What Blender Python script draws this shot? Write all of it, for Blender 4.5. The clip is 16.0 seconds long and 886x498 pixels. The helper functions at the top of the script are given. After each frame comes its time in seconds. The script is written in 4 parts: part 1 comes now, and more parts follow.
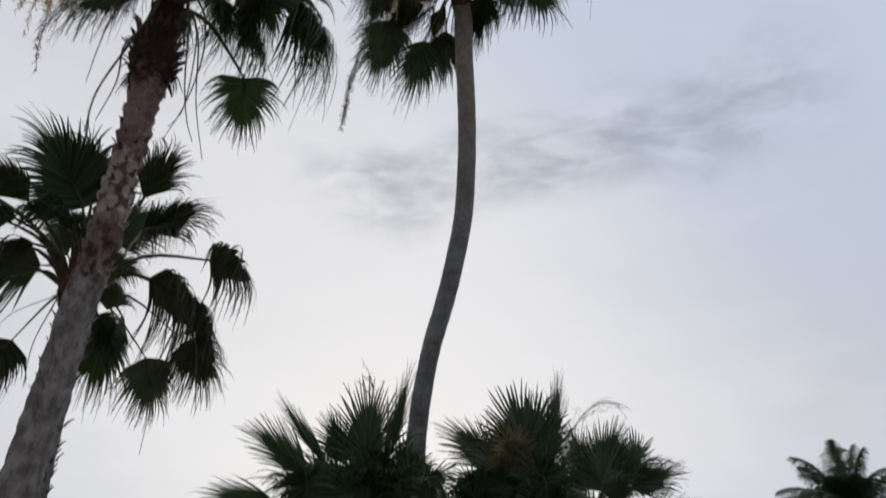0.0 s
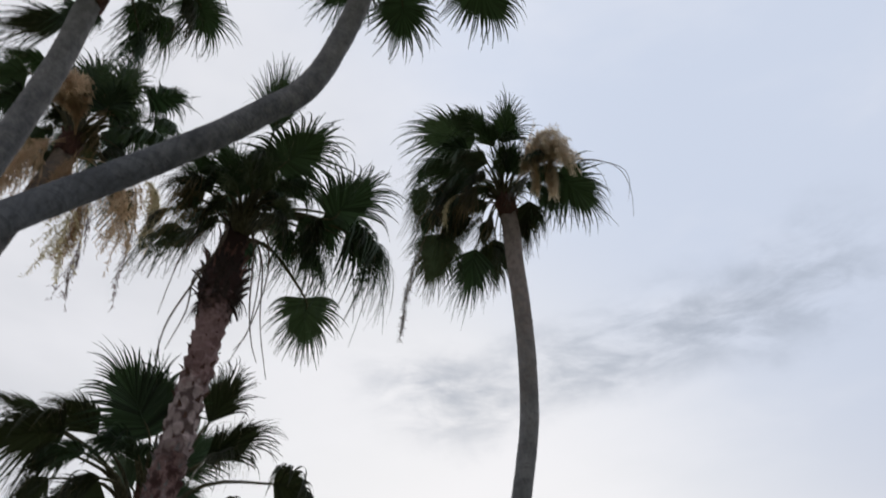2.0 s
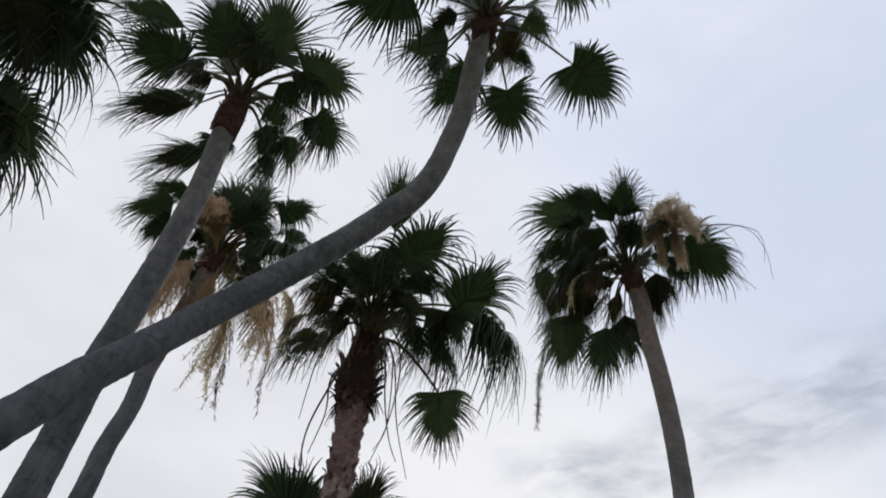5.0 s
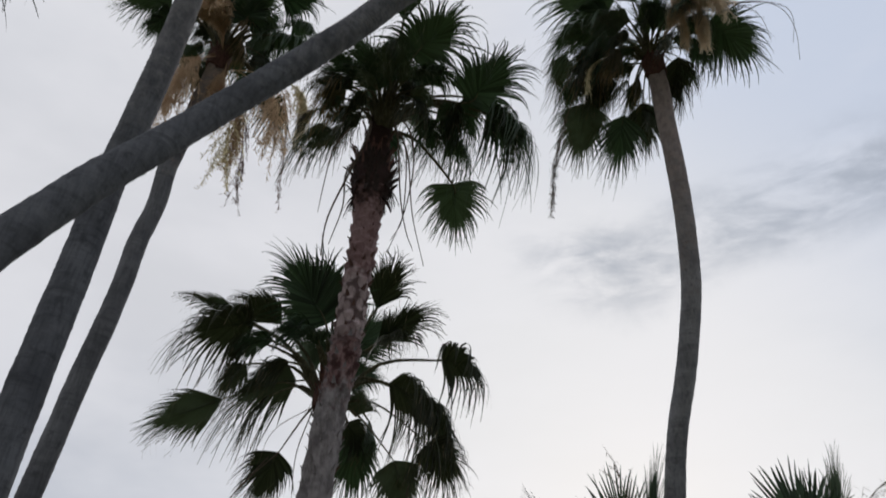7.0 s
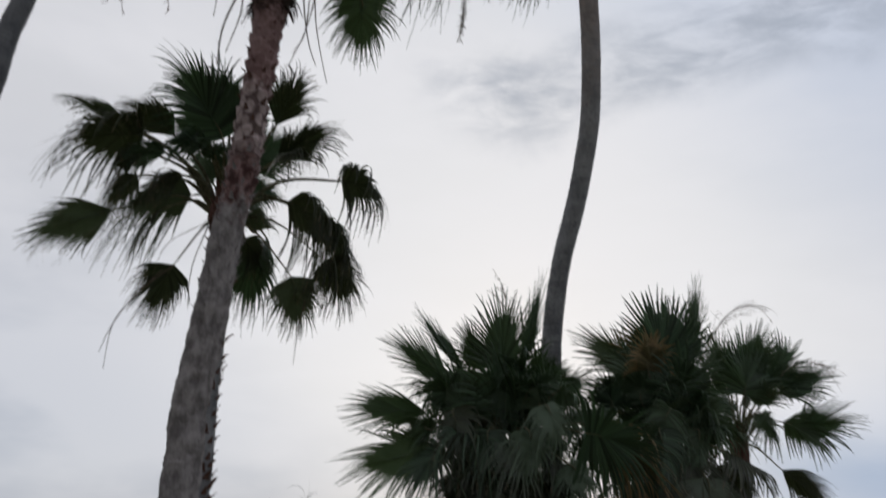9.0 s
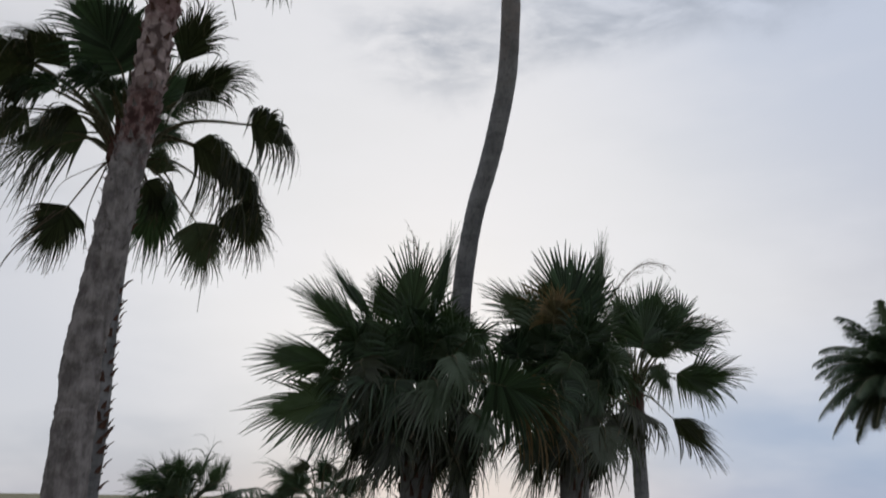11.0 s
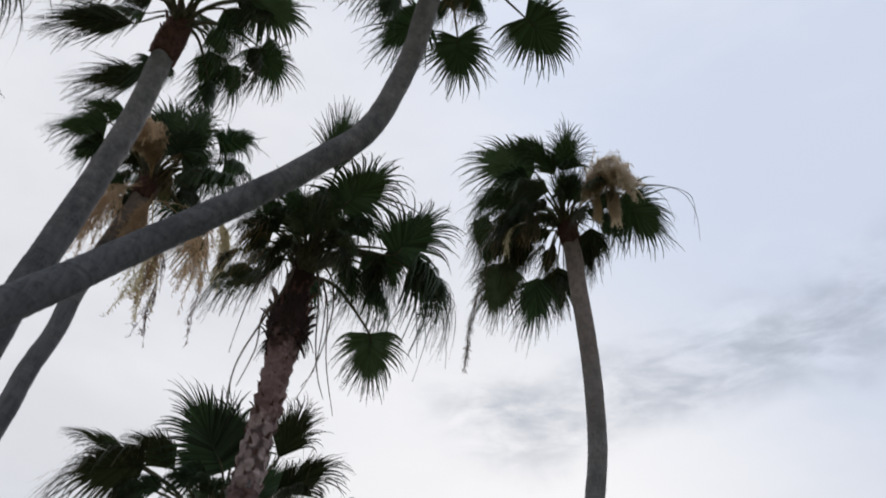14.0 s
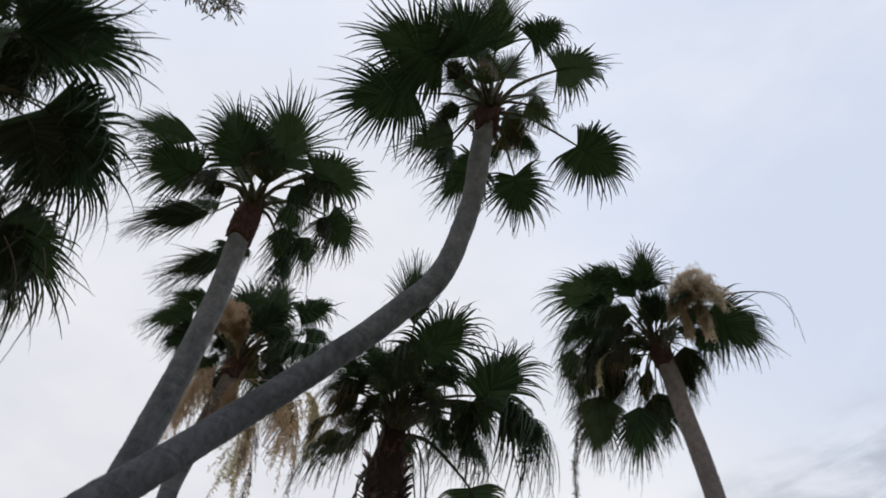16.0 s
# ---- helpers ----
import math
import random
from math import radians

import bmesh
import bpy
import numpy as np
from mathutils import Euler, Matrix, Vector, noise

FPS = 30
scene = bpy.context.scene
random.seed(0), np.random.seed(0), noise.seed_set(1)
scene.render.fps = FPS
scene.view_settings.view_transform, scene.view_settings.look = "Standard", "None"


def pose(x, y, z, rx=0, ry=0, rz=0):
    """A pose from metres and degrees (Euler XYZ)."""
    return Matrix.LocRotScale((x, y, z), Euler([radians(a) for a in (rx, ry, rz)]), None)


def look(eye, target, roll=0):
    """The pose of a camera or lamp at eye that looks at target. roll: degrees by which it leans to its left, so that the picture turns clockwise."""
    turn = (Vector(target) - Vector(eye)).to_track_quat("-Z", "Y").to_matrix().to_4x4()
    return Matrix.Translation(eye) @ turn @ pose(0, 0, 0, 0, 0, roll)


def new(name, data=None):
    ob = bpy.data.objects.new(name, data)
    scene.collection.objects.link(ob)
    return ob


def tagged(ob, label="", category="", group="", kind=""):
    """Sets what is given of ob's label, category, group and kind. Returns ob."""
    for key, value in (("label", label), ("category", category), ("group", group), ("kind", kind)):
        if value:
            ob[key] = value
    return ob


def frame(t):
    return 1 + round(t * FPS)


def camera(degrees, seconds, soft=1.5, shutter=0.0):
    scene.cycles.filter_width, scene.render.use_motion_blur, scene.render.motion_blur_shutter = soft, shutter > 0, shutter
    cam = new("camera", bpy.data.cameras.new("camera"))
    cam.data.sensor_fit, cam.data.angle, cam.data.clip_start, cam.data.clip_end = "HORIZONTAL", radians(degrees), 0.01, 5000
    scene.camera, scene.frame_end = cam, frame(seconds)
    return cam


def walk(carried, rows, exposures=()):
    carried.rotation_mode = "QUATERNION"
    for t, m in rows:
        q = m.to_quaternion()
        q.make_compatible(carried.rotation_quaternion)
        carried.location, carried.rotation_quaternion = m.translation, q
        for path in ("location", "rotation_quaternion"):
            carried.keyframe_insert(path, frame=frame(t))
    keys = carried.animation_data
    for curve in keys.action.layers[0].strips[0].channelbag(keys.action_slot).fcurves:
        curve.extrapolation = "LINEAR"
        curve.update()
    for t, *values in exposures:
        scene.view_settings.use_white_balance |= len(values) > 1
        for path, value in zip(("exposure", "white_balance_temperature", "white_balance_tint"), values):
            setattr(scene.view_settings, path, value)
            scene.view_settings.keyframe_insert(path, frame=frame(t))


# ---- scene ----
import collections

cam = camera(62.0, 16.0, soft=1.8, shutter=0.5)
EYE = (0.0, 0.0, 1.6)
# seconds, the eye's small drift in metres, pitch above the horizon, roll, yaw: held in the hand and turned
PATH = [
    (0.00, -0.015, -0.010, -0.020, 29.16, 0.08, -0.01),
    (0.50, -0.010, 0.000, -0.031, 34.10, 0.28, 0.79),
    (1.00, -0.010, 0.018, -0.051, 38.23, 0.27, 1.82),
    (1.50, -0.015, 0.034, -0.055, 41.87, 0.58, 3.85),
    (2.00, -0.035, 0.034, -0.034, 45.24, 0.94, 6.25),
    (2.50, -0.060, 0.032, -0.001, 47.91, 0.77, 8.45),
    (3.00, -0.076, 0.043, 0.031, 50.80, -0.16, 9.43),
    (3.20, -0.080, 0.056, 0.047, 51.92, -0.35, 9.94),
    (3.80, -0.071, 0.046, 0.038, 54.19, -1.34, 11.92),
    (4.25, -0.058, 0.030, 0.025, 54.34, -2.01, 13.87),
    (4.80, -0.041, 0.012, 0.009, 52.69, -2.60, 16.01),
    (5.30, -0.035, 0.004, 0.002, 49.43, -2.76, 17.02),
    (5.50, -0.022, -0.004, -0.002, 47.58, -2.79, 17.15),
    (6.00, 0.002, -0.013, 0.005, 43.68, -2.65, 17.48),
    (6.50, 0.025, -0.005, 0.002, 39.48, -2.56, 18.13),
    (7.00, 0.035, 0.019, -0.015, 35.52, -2.72, 18.59),
    (7.50, 0.025, 0.032, -0.031, 33.04, -2.61, 17.76),
    (8.00, 0.002, 0.032, -0.049, 30.41, -2.82, 15.08),
    (8.50, -0.010, 0.026, -0.055, 26.90, -2.26, 12.34),
    (9.00, 0.003, 0.004, -0.039, 22.28, -1.53, 10.31),
    (9.20, 0.018, -0.017, -0.029, 19.73, -1.64, 9.23),
    (9.70, 0.022, -0.007, -0.031, 15.96, -1.24, 7.15),
    (10.25, 0.033, 0.017, -0.036, 14.93, -0.93, 5.27),
    (10.80, 0.043, 0.042, -0.042, 17.19, -0.84, 3.89),
    (11.30, 0.047, 0.052, -0.044, 22.11, -1.01, 3.14),
    (11.50, 0.038, 0.028, -0.048, 25.13, -1.33, 2.72),
    (12.00, 0.024, 0.006, -0.017, 30.91, -1.44, 2.46),
    (12.50, 0.074, -0.043, 0.009, 36.56, -1.35, 3.97),
    (13.00, 0.157, -0.107, -0.010, 41.35, -1.71, 6.50),
    (13.50, 0.141, -0.135, -0.008, 44.12, -1.65, 8.56),
    (14.00, 0.031, -0.102, 0.012, 47.00, -1.77, 10.68),
    (14.50, -0.078, -0.036, 0.010, 50.68, -1.55, 11.87),
    (15.00, -0.144, 0.006, 0.029, 54.71, -1.58, 13.36),
    (15.50, -0.108, 0.022, 0.058, 57.46, -2.10, 16.29),
    (16.00, 0.012, 0.039, 0.055, 58.27, -1.64, 21.04),
]
walk(cam, [(t, pose(EYE[0] + x, EYE[1] + y, EYE[2] + z, 90 + p, r, w)) for t, x, y, z, p, r, w in PATH],
     exposures=[(0.0, -0.05), (1.5, 0.05), (3.0, 0.2), (5.5, 0.15), (7.0, 0.0), (9.0, -0.03), (11.5, -0.03), (12.5, 0.0), (14.0, 0.16), (16.0, 0.2)])

# ---- light ----
SUN_WAY = Vector((-0.09, 1.0, 0.28)).normalized()


def link(tree, a, b):
    tree.links.new(a, b)


def node(tree, kind, **values):
    n = tree.nodes.new(kind)
    for key, value in values.items():
        if key == "attribute_name":
            n.attribute_name = value
        else:
            n.inputs[int(key[1:]) if key[0] == "i" and key[1:].isdigit() else key.replace("_", " ")].default_value = value
    return n


def grey(v):
    return (v, v, v)


def mixed(tree, fac, a, b, blend="MIX"):
    n = tree.nodes.new("ShaderNodeMix")
    n.data_type, n.blend_type = "RGBA", blend
    for socket, value in ((n.inputs[0], fac), (n.inputs[6], a), (n.inputs[7], b)):
        if isinstance(value, bpy.types.NodeSocket):
            link(tree, value, socket)
        else:
            socket.default_value = (*value, 1) if isinstance(value, tuple) else value
    return n.outputs[2]


def maths(tree, op, a, b=0.0, c=0.0):
    n = tree.nodes.new("ShaderNodeMath")
    n.operation = op
    for socket, value in zip(n.inputs, (a, b, c)):
        if isinstance(value, bpy.types.NodeSocket):
            link(tree, value, socket)
        else:
            socket.default_value = value
    return n.outputs[0]


def smooth(tree, value, low, high, to_low=0.0, to_high=1.0):
    n = tree.nodes.new("ShaderNodeMapRange")
    n.interpolation_type = "SMOOTHSTEP"
    link(tree, value, n.inputs[0])
    for i, v in enumerate((low, high, to_low, to_high)):
        n.inputs[i + 1].default_value = v
    return n.outputs[0]


def dotted(tree, vector, way):
    n = tree.nodes.new("ShaderNodeVectorMath")
    n.operation = "DOT_PRODUCT"
    link(tree, vector, n.inputs[0])
    n.inputs[1].default_value = tuple(way)
    return n.outputs["Value"]


def make_world():
    world = bpy.data.worlds.new("overcast_sky")
    scene.world = world
    world.use_nodes = True
    tree = world.node_tree
    tree.nodes.clear()
    way = tree.nodes.new("ShaderNodeTexCoord").outputs["Generated"]
    sky = tree.nodes.new("ShaderNodeTexSky")
    sky.sky_type, sky.sun_disc = "NISHITA", False
    sky.sun_elevation, sky.sun_rotation = radians(15.6), radians(-5)
    clear = node(tree, "ShaderNodeBackground", Strength=0.10)
    link(tree, sky.outputs[0], clear.inputs[0])
    # veil of high cloud: bluish away from the low sun, white towards it
    high = dotted(tree, way, Vector((0, 0, 1)))
    veil = mixed(tree, smooth(tree, high, 0.15, 0.85), (0.60, 0.605, 0.655), (0.685, 0.732, 0.845))
    veil = mixed(tree, smooth(tree, high, 0.03, 0.28), (0.32, 0.38, 0.49), veil)
    left = smooth(tree, dotted(tree, way, Vector((-0.53, 0.55, 0.64))), 0.80, 0.99)
    veil = mixed(tree, maths(tree, "MULTIPLY", left, 0.7), veil, (0.685, 0.682, 0.70))
    glow = smooth(tree, dotted(tree, way, SUN_WAY), 0.80, 0.985)
    veil = mixed(tree, maths(tree, "MULTIPLY", glow, smooth(tree, high, 0.02, 0.24, 0.45, 1.0)), veil, (0.80, 0.80, 0.815))
    right = smooth(tree, dotted(tree, way, Vector((0.64, 0.76, 0.03))), 0.945, 1.0)
    veil = mixed(tree, maths(tree, "MULTIPLY", right, 0.35), veil, (0.42, 0.53, 0.72))
    # thinner, bluer cloud low down on both sides of the glow
    low = smooth(tree, high, 0.07, 0.24, 1.0, 0.0)
    across = dotted(tree, way, Vector((1, 0, 0)))
    veil = mixed(tree, maths(tree, "MULTIPLY", low, smooth(tree, across, 0.06, 0.36, 0.0, 0.85)), veil, (0.34, 0.44, 0.62))
    veil = mixed(tree, maths(tree, "MULTIPLY", low, smooth(tree, across, -0.62, -0.25, 0.7, 0.0)), veil, (0.36, 0.41, 0.51))
    lower = smooth(tree, high, 0.15, 0.52, 0.8, 0.0)
    veil = mixed(tree, maths(tree, "MULTIPLY", lower, smooth(tree, across, -0.62, -0.32, 1.0, 0.0)), veil, (0.42, 0.46, 0.54))
    dull = smooth(tree, dotted(tree, way, Vector((0.47, 0.52, 0.71))), 0.80, 0.98)
    veil = mixed(tree, maths(tree, "MULTIPLY", dull, 0.52), veil, (0.50, 0.575, 0.72))
    stretch = node(tree, "ShaderNodeMapping")
    stretch.inputs["Scale"].default_value = (1.0, 1.5, 3.0)
    stretch.inputs["Rotation"].default_value = (0.0, radians(18), 0.0)
    link(tree, way, stretch.inputs[0])
    broad = node(tree, "ShaderNodeTexNoise", Scale=1.5, Detail=5.0, Roughness=0.55)
    link(tree, stretch.outputs[0], broad.inputs["Vector"])
    veil = mixed(tree, smooth(tree, broad.outputs[0], 0.38, 0.64, 0.0, 0.46), veil, (0.86, 0.855, 0.89))
    # one long torn streak of darker cloud
    a, b = Vector(STREAK_FROM), Vector(STREAK_TO)
    pole = a.cross(b).normalized()
    middle = (a + b).normalized()
    warp = node(tree, "ShaderNodeTexNoise", Scale=5.0, Detail=6.0, Roughness=0.6)
    link(tree, way, warp.inputs["Vector"])
    run = (b - a).normalized()
    bend = maths(tree, "MULTIPLY", maths(tree, "MAXIMUM", maths(tree, "SUBTRACT", a.dot(run), dotted(tree, way, run)), 0.0), 0.67)
    off = maths(tree, "ADD", maths(tree, "ADD", dotted(tree, way, pole), bend), maths(tree, "MULTIPLY", maths(tree, "SUBTRACT", warp.outputs[0], 0.5), 0.16))
    band = smooth(tree, maths(tree, "ABSOLUTE", off), 0.005, 0.10, 1.0, 0.0)
    reach = smooth(tree, dotted(tree, way, middle), 0.925, 0.975)
    torn = node(tree, "ShaderNodeTexNoise", Scale=10.0, Detail=6.0, Roughness=0.58, Distortion=0.3)
    link(tree, stretch.outputs[0], torn.inputs["Vector"])
    streak = maths(tree, "MULTIPLY", maths(tree, "MULTIPLY", band, reach), smooth(tree, torn.outputs[0], 0.28, 0.68))
    veil = mixed(tree, maths(tree, "MULTIPLY", streak, 0.70), veil, (0.32, 0.36, 0.43))
    cloud = node(tree, "ShaderNodeBackground", Strength=1.0)
    link(tree, veil, cloud.inputs[0])
    both = node(tree, "ShaderNodeMixShader", i0=0.95)
    link(tree, clear.outputs[0], both.inputs[1])
    link(tree, cloud.outputs[0], both.inputs[2])
    out = tree.nodes.new("ShaderNodeOutputWorld")
    link(tree, both.outputs[0], out.inputs[0])


STREAK_FROM = (-0.064, 0.834, 0.547)
STREAK_TO = (0.356, 0.710, 0.608)
make_world()
sun = new("sun", bpy.data.lights.new("sun", "SUN"))
sun.data.energy, sun.data.angle, sun.data.color = 0.6, radians(25), (1.0, 0.95, 0.9)
sun.matrix_world = look((0, 0, 30), Vector((0, 0, 30)) - SUN_WAY)

# ---- materials ----


def material(name, build):
    m = bpy.data.materials.new(name)
    m.use_nodes = True
    tree = m.node_tree
    tree.nodes.clear()
    shader = build(tree)
    out = tree.nodes.new("ShaderNodeOutputMaterial")
    link(tree, shader, out.inputs["Surface"])
    return m


def noise_of(tree, scale, detail=4.0, rough=0.6, stretch=(1, 1, 1)):
    co = tree.nodes.new("ShaderNodeTexCoord").outputs["Object"]
    mp = tree.nodes.new("ShaderNodeMapping")
    mp.inputs["Scale"].default_value = stretch
    link(tree, co, mp.inputs[0])
    n = node(tree, "ShaderNodeTexNoise", Scale=scale, Detail=detail, Roughness=rough)
    link(tree, mp.outputs[0], n.inputs["Vector"])
    return n.outputs[0]


def surface(tree, colour, rough, height=None, strength=0.3, distance=0.01, specular=0.4):
    p = node(tree, "ShaderNodeBsdfPrincipled", Roughness=rough)
    p.inputs["Specular IOR Level"].default_value = specular
    if isinstance(colour, tuple):
        p.inputs["Base Color"].default_value = (*colour, 1)
    else:
        link(tree, colour, p.inputs["Base Color"])
    if height is not None:
        bump = node(tree, "ShaderNodeBump", Strength=strength, Distance=distance)
        link(tree, height, bump.inputs["Height"])
        link(tree, bump.outputs[0], p.inputs["Normal"])
    return p.outputs[0]


def leaf_look(green, dry, brown):
    """Fan-palm leaf: waxy, pleated green that dries to straw at the tips; brown: how much of the leaf has dried."""
    def build(tree):
        island = tree.nodes.new("ShaderNodeNewGeometry").outputs["Random Per Island"]
        per_leaf = tree.nodes.new("ShaderNodeObjectInfo").outputs["Random"]
        darker = tuple(c * 0.38 for c in green)
        base = mixed(tree, island, darker, tuple(c * 1.35 for c in green))
        # some leaves turn a paler grey-green in patches
        pale_patch = maths(tree, "MULTIPLY", smooth(tree, per_leaf, 0.62, 0.95), smooth(tree, noise_of(tree, 3.0, 3.0), 0.3, 0.6, 0.2, 0.8))
        base = mixed(tree, pale_patch, base, (0.10, 0.135, 0.105))
        base = mixed(tree, maths(tree, "MULTIPLY", per_leaf, 0.45), base, (green[0] * 1.5, green[1] * 1.25, green[2] * 0.8))
        along = node(tree, "ShaderNodeAttribute", attribute_name="along").outputs["Fac"]
        blotch = noise_of(tree, 7.0, 5.0)
        worn = maths(tree, "ADD", along, maths(tree, "MULTIPLY", maths(tree, "SUBTRACT", blotch, 0.5), 0.9))
        base = mixed(tree, smooth(tree, worn, 0.92 - brown, 1.2 - brown), base, dry)
        grain = noise_of(tree, 90.0, 2.0)
        s = surface(tree, base, 0.46, grain, 0.15, 0.003, 0.32)
        thin = node(tree, "ShaderNodeBsdfTranslucent")
        link(tree, mixed(tree, 1.0, base, (0.85, 1.0, 0.6), "MULTIPLY"), thin.inputs[0])
        mix = node(tree, "ShaderNodeMixShader", i0=0.21)
        link(tree, s, mix.inputs[1])
        link(tree, thin.outputs[0], mix.inputs[2])
        return mix.outputs[0]
    return build


def bark_look(light, dark, red, red_from, red_to):
    """Grey palm bark with ring scars, lichen stains and fine vertical cracks; red: the skin colour that takes over
    above a height.
    """
    def build(tree):
        co = tree.nodes.new("ShaderNodeTexCoord").outputs["Object"]
        z = tree.nodes.new("ShaderNodeSeparateXYZ")
        link(tree, co, z.inputs[0])
        stain = noise_of(tree, 1.9, 7.0, 0.68)
        colour = mixed(tree, smooth(tree, stain, 0.36, 0.66), dark, light)
        spots = noise_of(tree, 11.0, 4.0, 0.6, (1, 1, 0.7))
        colour = mixed(tree, smooth(tree, spots, 0.56, 0.68, 0.0, 0.5), colour, tuple(c * 0.5 for c in dark))
        fibre = noise_of(tree, 26.0, 5.0, 0.7, (1, 1, 0.10))
        colour = mixed(tree, smooth(tree, fibre, 0.42, 0.72, 0.0, 0.5), colour, tuple(c * 0.45 for c in dark))
        ring = noise_of(tree, 15.0, 4.0, 0.7, (0.10, 0.10, 1.0))
        colour = mixed(tree, smooth(tree, ring, 0.52, 0.66, 0.0, 0.45), colour, tuple(c * 0.5 for c in dark))
        edge = maths(tree, "ADD", z.outputs[2], maths(tree, "MULTIPLY", maths(tree, "SUBTRACT", noise_of(tree, 5.5, 5.0, 0.75), 0.5), 6.0))
        skin = mixed(tree, smooth(tree, spots, 0.40, 0.58), tuple(c * 0.75 for c in red), red)
        colour = mixed(tree, smooth(tree, edge, red_from, red_to), colour, skin)
        height = maths(tree, "ADD", maths(tree, "MULTIPLY", ring, 0.7), maths(tree, "MULTIPLY", fibre, 0.5))
        return surface(tree, colour, 0.9, height, 0.7, 0.02, 0.15)
    return build


def boot_bark_look(tree):
    """Trunk that sheds its leaf bases: reddish overlapping scales above, pale flaking plates lower down, weathered grey at the foot."""
    co = tree.nodes.new("ShaderNodeTexCoord").outputs["Object"]
    z = tree.nodes.new("ShaderNodeSeparateXYZ")
    link(tree, co, z.inputs[0])
    warp = noise_of(tree, 6.0, 4.0, 0.7)
    height = maths(tree, "ADD", z.outputs[2], maths(tree, "MULTIPLY", maths(tree, "SUBTRACT", warp, 0.5), 1.1))
    fibre = noise_of(tree, 22.0, 5.0, 0.7, (1, 1, 0.22))
    stain = noise_of(tree, 9.0, 5.0, 0.65, (1, 1, 0.7))
    mp = node(tree, "ShaderNodeMapping")
    mp.inputs["Scale"].default_value = (1.0, 1.0, 0.72)
    link(tree, co, mp.inputs[0])
    cells = node(tree, "ShaderNodeTexVoronoi", Scale=10.0)
    link(tree, mp.outputs[0], cells.inputs["Vector"])
    tone = node(tree, "ShaderNodeSeparateColor")
    link(tree, cells.outputs["Color"], tone.inputs[0])
    grey_bark = mixed(tree, smooth(tree, stain, 0.35, 0.65), (0.12, 0.108, 0.106), (0.25, 0.228, 0.222))
    plates = mixed(tree, tone.outputs[0], (0.21, 0.155, 0.15), (0.42, 0.335, 0.32))
    plates = mixed(tree, smooth(tree, cells.outputs["Distance"], 0.48, 0.68, 0.0, 0.85), plates, (0.07, 0.045, 0.042))
    raw = mixed(tree, smooth(tree, stain, 0.42, 0.6), (0.055, 0.027, 0.025), (0.20, 0.125, 0.118))
    red = mixed(tree, tone.outputs[1], (0.155, 0.092, 0.088), (0.27, 0.175, 0.17))
    red = mixed(tree, smooth(tree, stain, 0.56, 0.7, 0.0, 0.7), red, (0.05, 0.03, 0.028))
    colour = mixed(tree, smooth(tree, height, 4.45, 4.75), grey_bark, raw)
    colour = mixed(tree, smooth(tree, height, 4.95, 5.2), colour, plates)
    colour = mixed(tree, smooth(tree, height, 5.75, 6.1), colour, red)
    colour = mixed(tree, smooth(tree, height, 6.75, 7.0), colour, (0.045, 0.026, 0.023))
    colour = mixed(tree, smooth(tree, fibre, 0.45, 0.72, 0.0, 0.4), colour, (0.05, 0.036, 0.034))
    return surface(tree, colour, 0.92, maths(tree, "ADD", fibre, stain), 0.8, 0.025, 0.12)


def fibre_look(light, dark, thin=0.0):
    """Stringy plant matter; thin: how much light comes through it."""
    def build(tree):
        f = noise_of(tree, 30.0, 5.0, 0.7, (1, 1, 0.2))
        per = tree.nodes.new("ShaderNodeObjectInfo").outputs["Random"]
        colour = mixed(tree, smooth(tree, f, 0.3, 0.7), dark, light)
        colour = mixed(tree, maths(tree, "MULTIPLY", per, 0.3), colour, tuple(c * 0.5 for c in dark))
        s = surface(tree, colour, 0.85, f, 0.5, 0.01, 0.2)
        if not thin:
            return s
        through_it = node(tree, "ShaderNodeBsdfTranslucent")
        link(tree, colour, through_it.inputs[0])
        mix = node(tree, "ShaderNodeMixShader", i0=thin)
        link(tree, s, mix.inputs[1])
        link(tree, through_it.outputs[0], mix.inputs[2])
        return mix.outputs[0]
    return build


def ground_look(tree):
    big, small = noise_of(tree, 0.35, 5.0), noise_of(tree, 9.0, 6.0, 0.7)
    colour = mixed(tree, smooth(tree, big, 0.4, 0.65), (0.11, 0.12, 0.05), (0.24, 0.20, 0.14))
    colour = mixed(tree, smooth(tree, small, 0.3, 0.7, 0.0, 0.6), colour, (0.07, 0.075, 0.035))
    return surface(tree, colour, 0.95, small, 0.6, 0.04, 0.2)


LEAF = material("green_leaf", leaf_look((0.036, 0.061, 0.035), (0.20, 0.16, 0.085), -0.06))
LEAF_YOUNG = material("young_leaf", leaf_look((0.075, 0.10, 0.06), (0.20, 0.16, 0.085), -0.06))
LEAF_OLD = material("ageing_leaf", leaf_look((0.028, 0.034, 0.020), (0.13, 0.095, 0.055), 0.08))
LEAF_DRY = material("dry_leaf", leaf_look((0.065, 0.055, 0.028), (0.18, 0.12, 0.06), 0.5))
STALK = material("leaf_stalk", fibre_look((0.15, 0.14, 0.085), (0.065, 0.06, 0.038)))
DEAD_STALK = material("dead_stalk", fibre_look((0.13, 0.10, 0.075), (0.06, 0.045, 0.035)))
BARK = material("grey_bark", bark_look((0.225, 0.222, 0.225), (0.14, 0.139, 0.142), (0.16, 0.11, 0.09), 40, 50))
BARK_PALE = material("pale_grey_bark", bark_look((0.225, 0.222, 0.225), (0.14, 0.139, 0.142), (0.25, 0.205, 0.185), 7.5, 11.5))
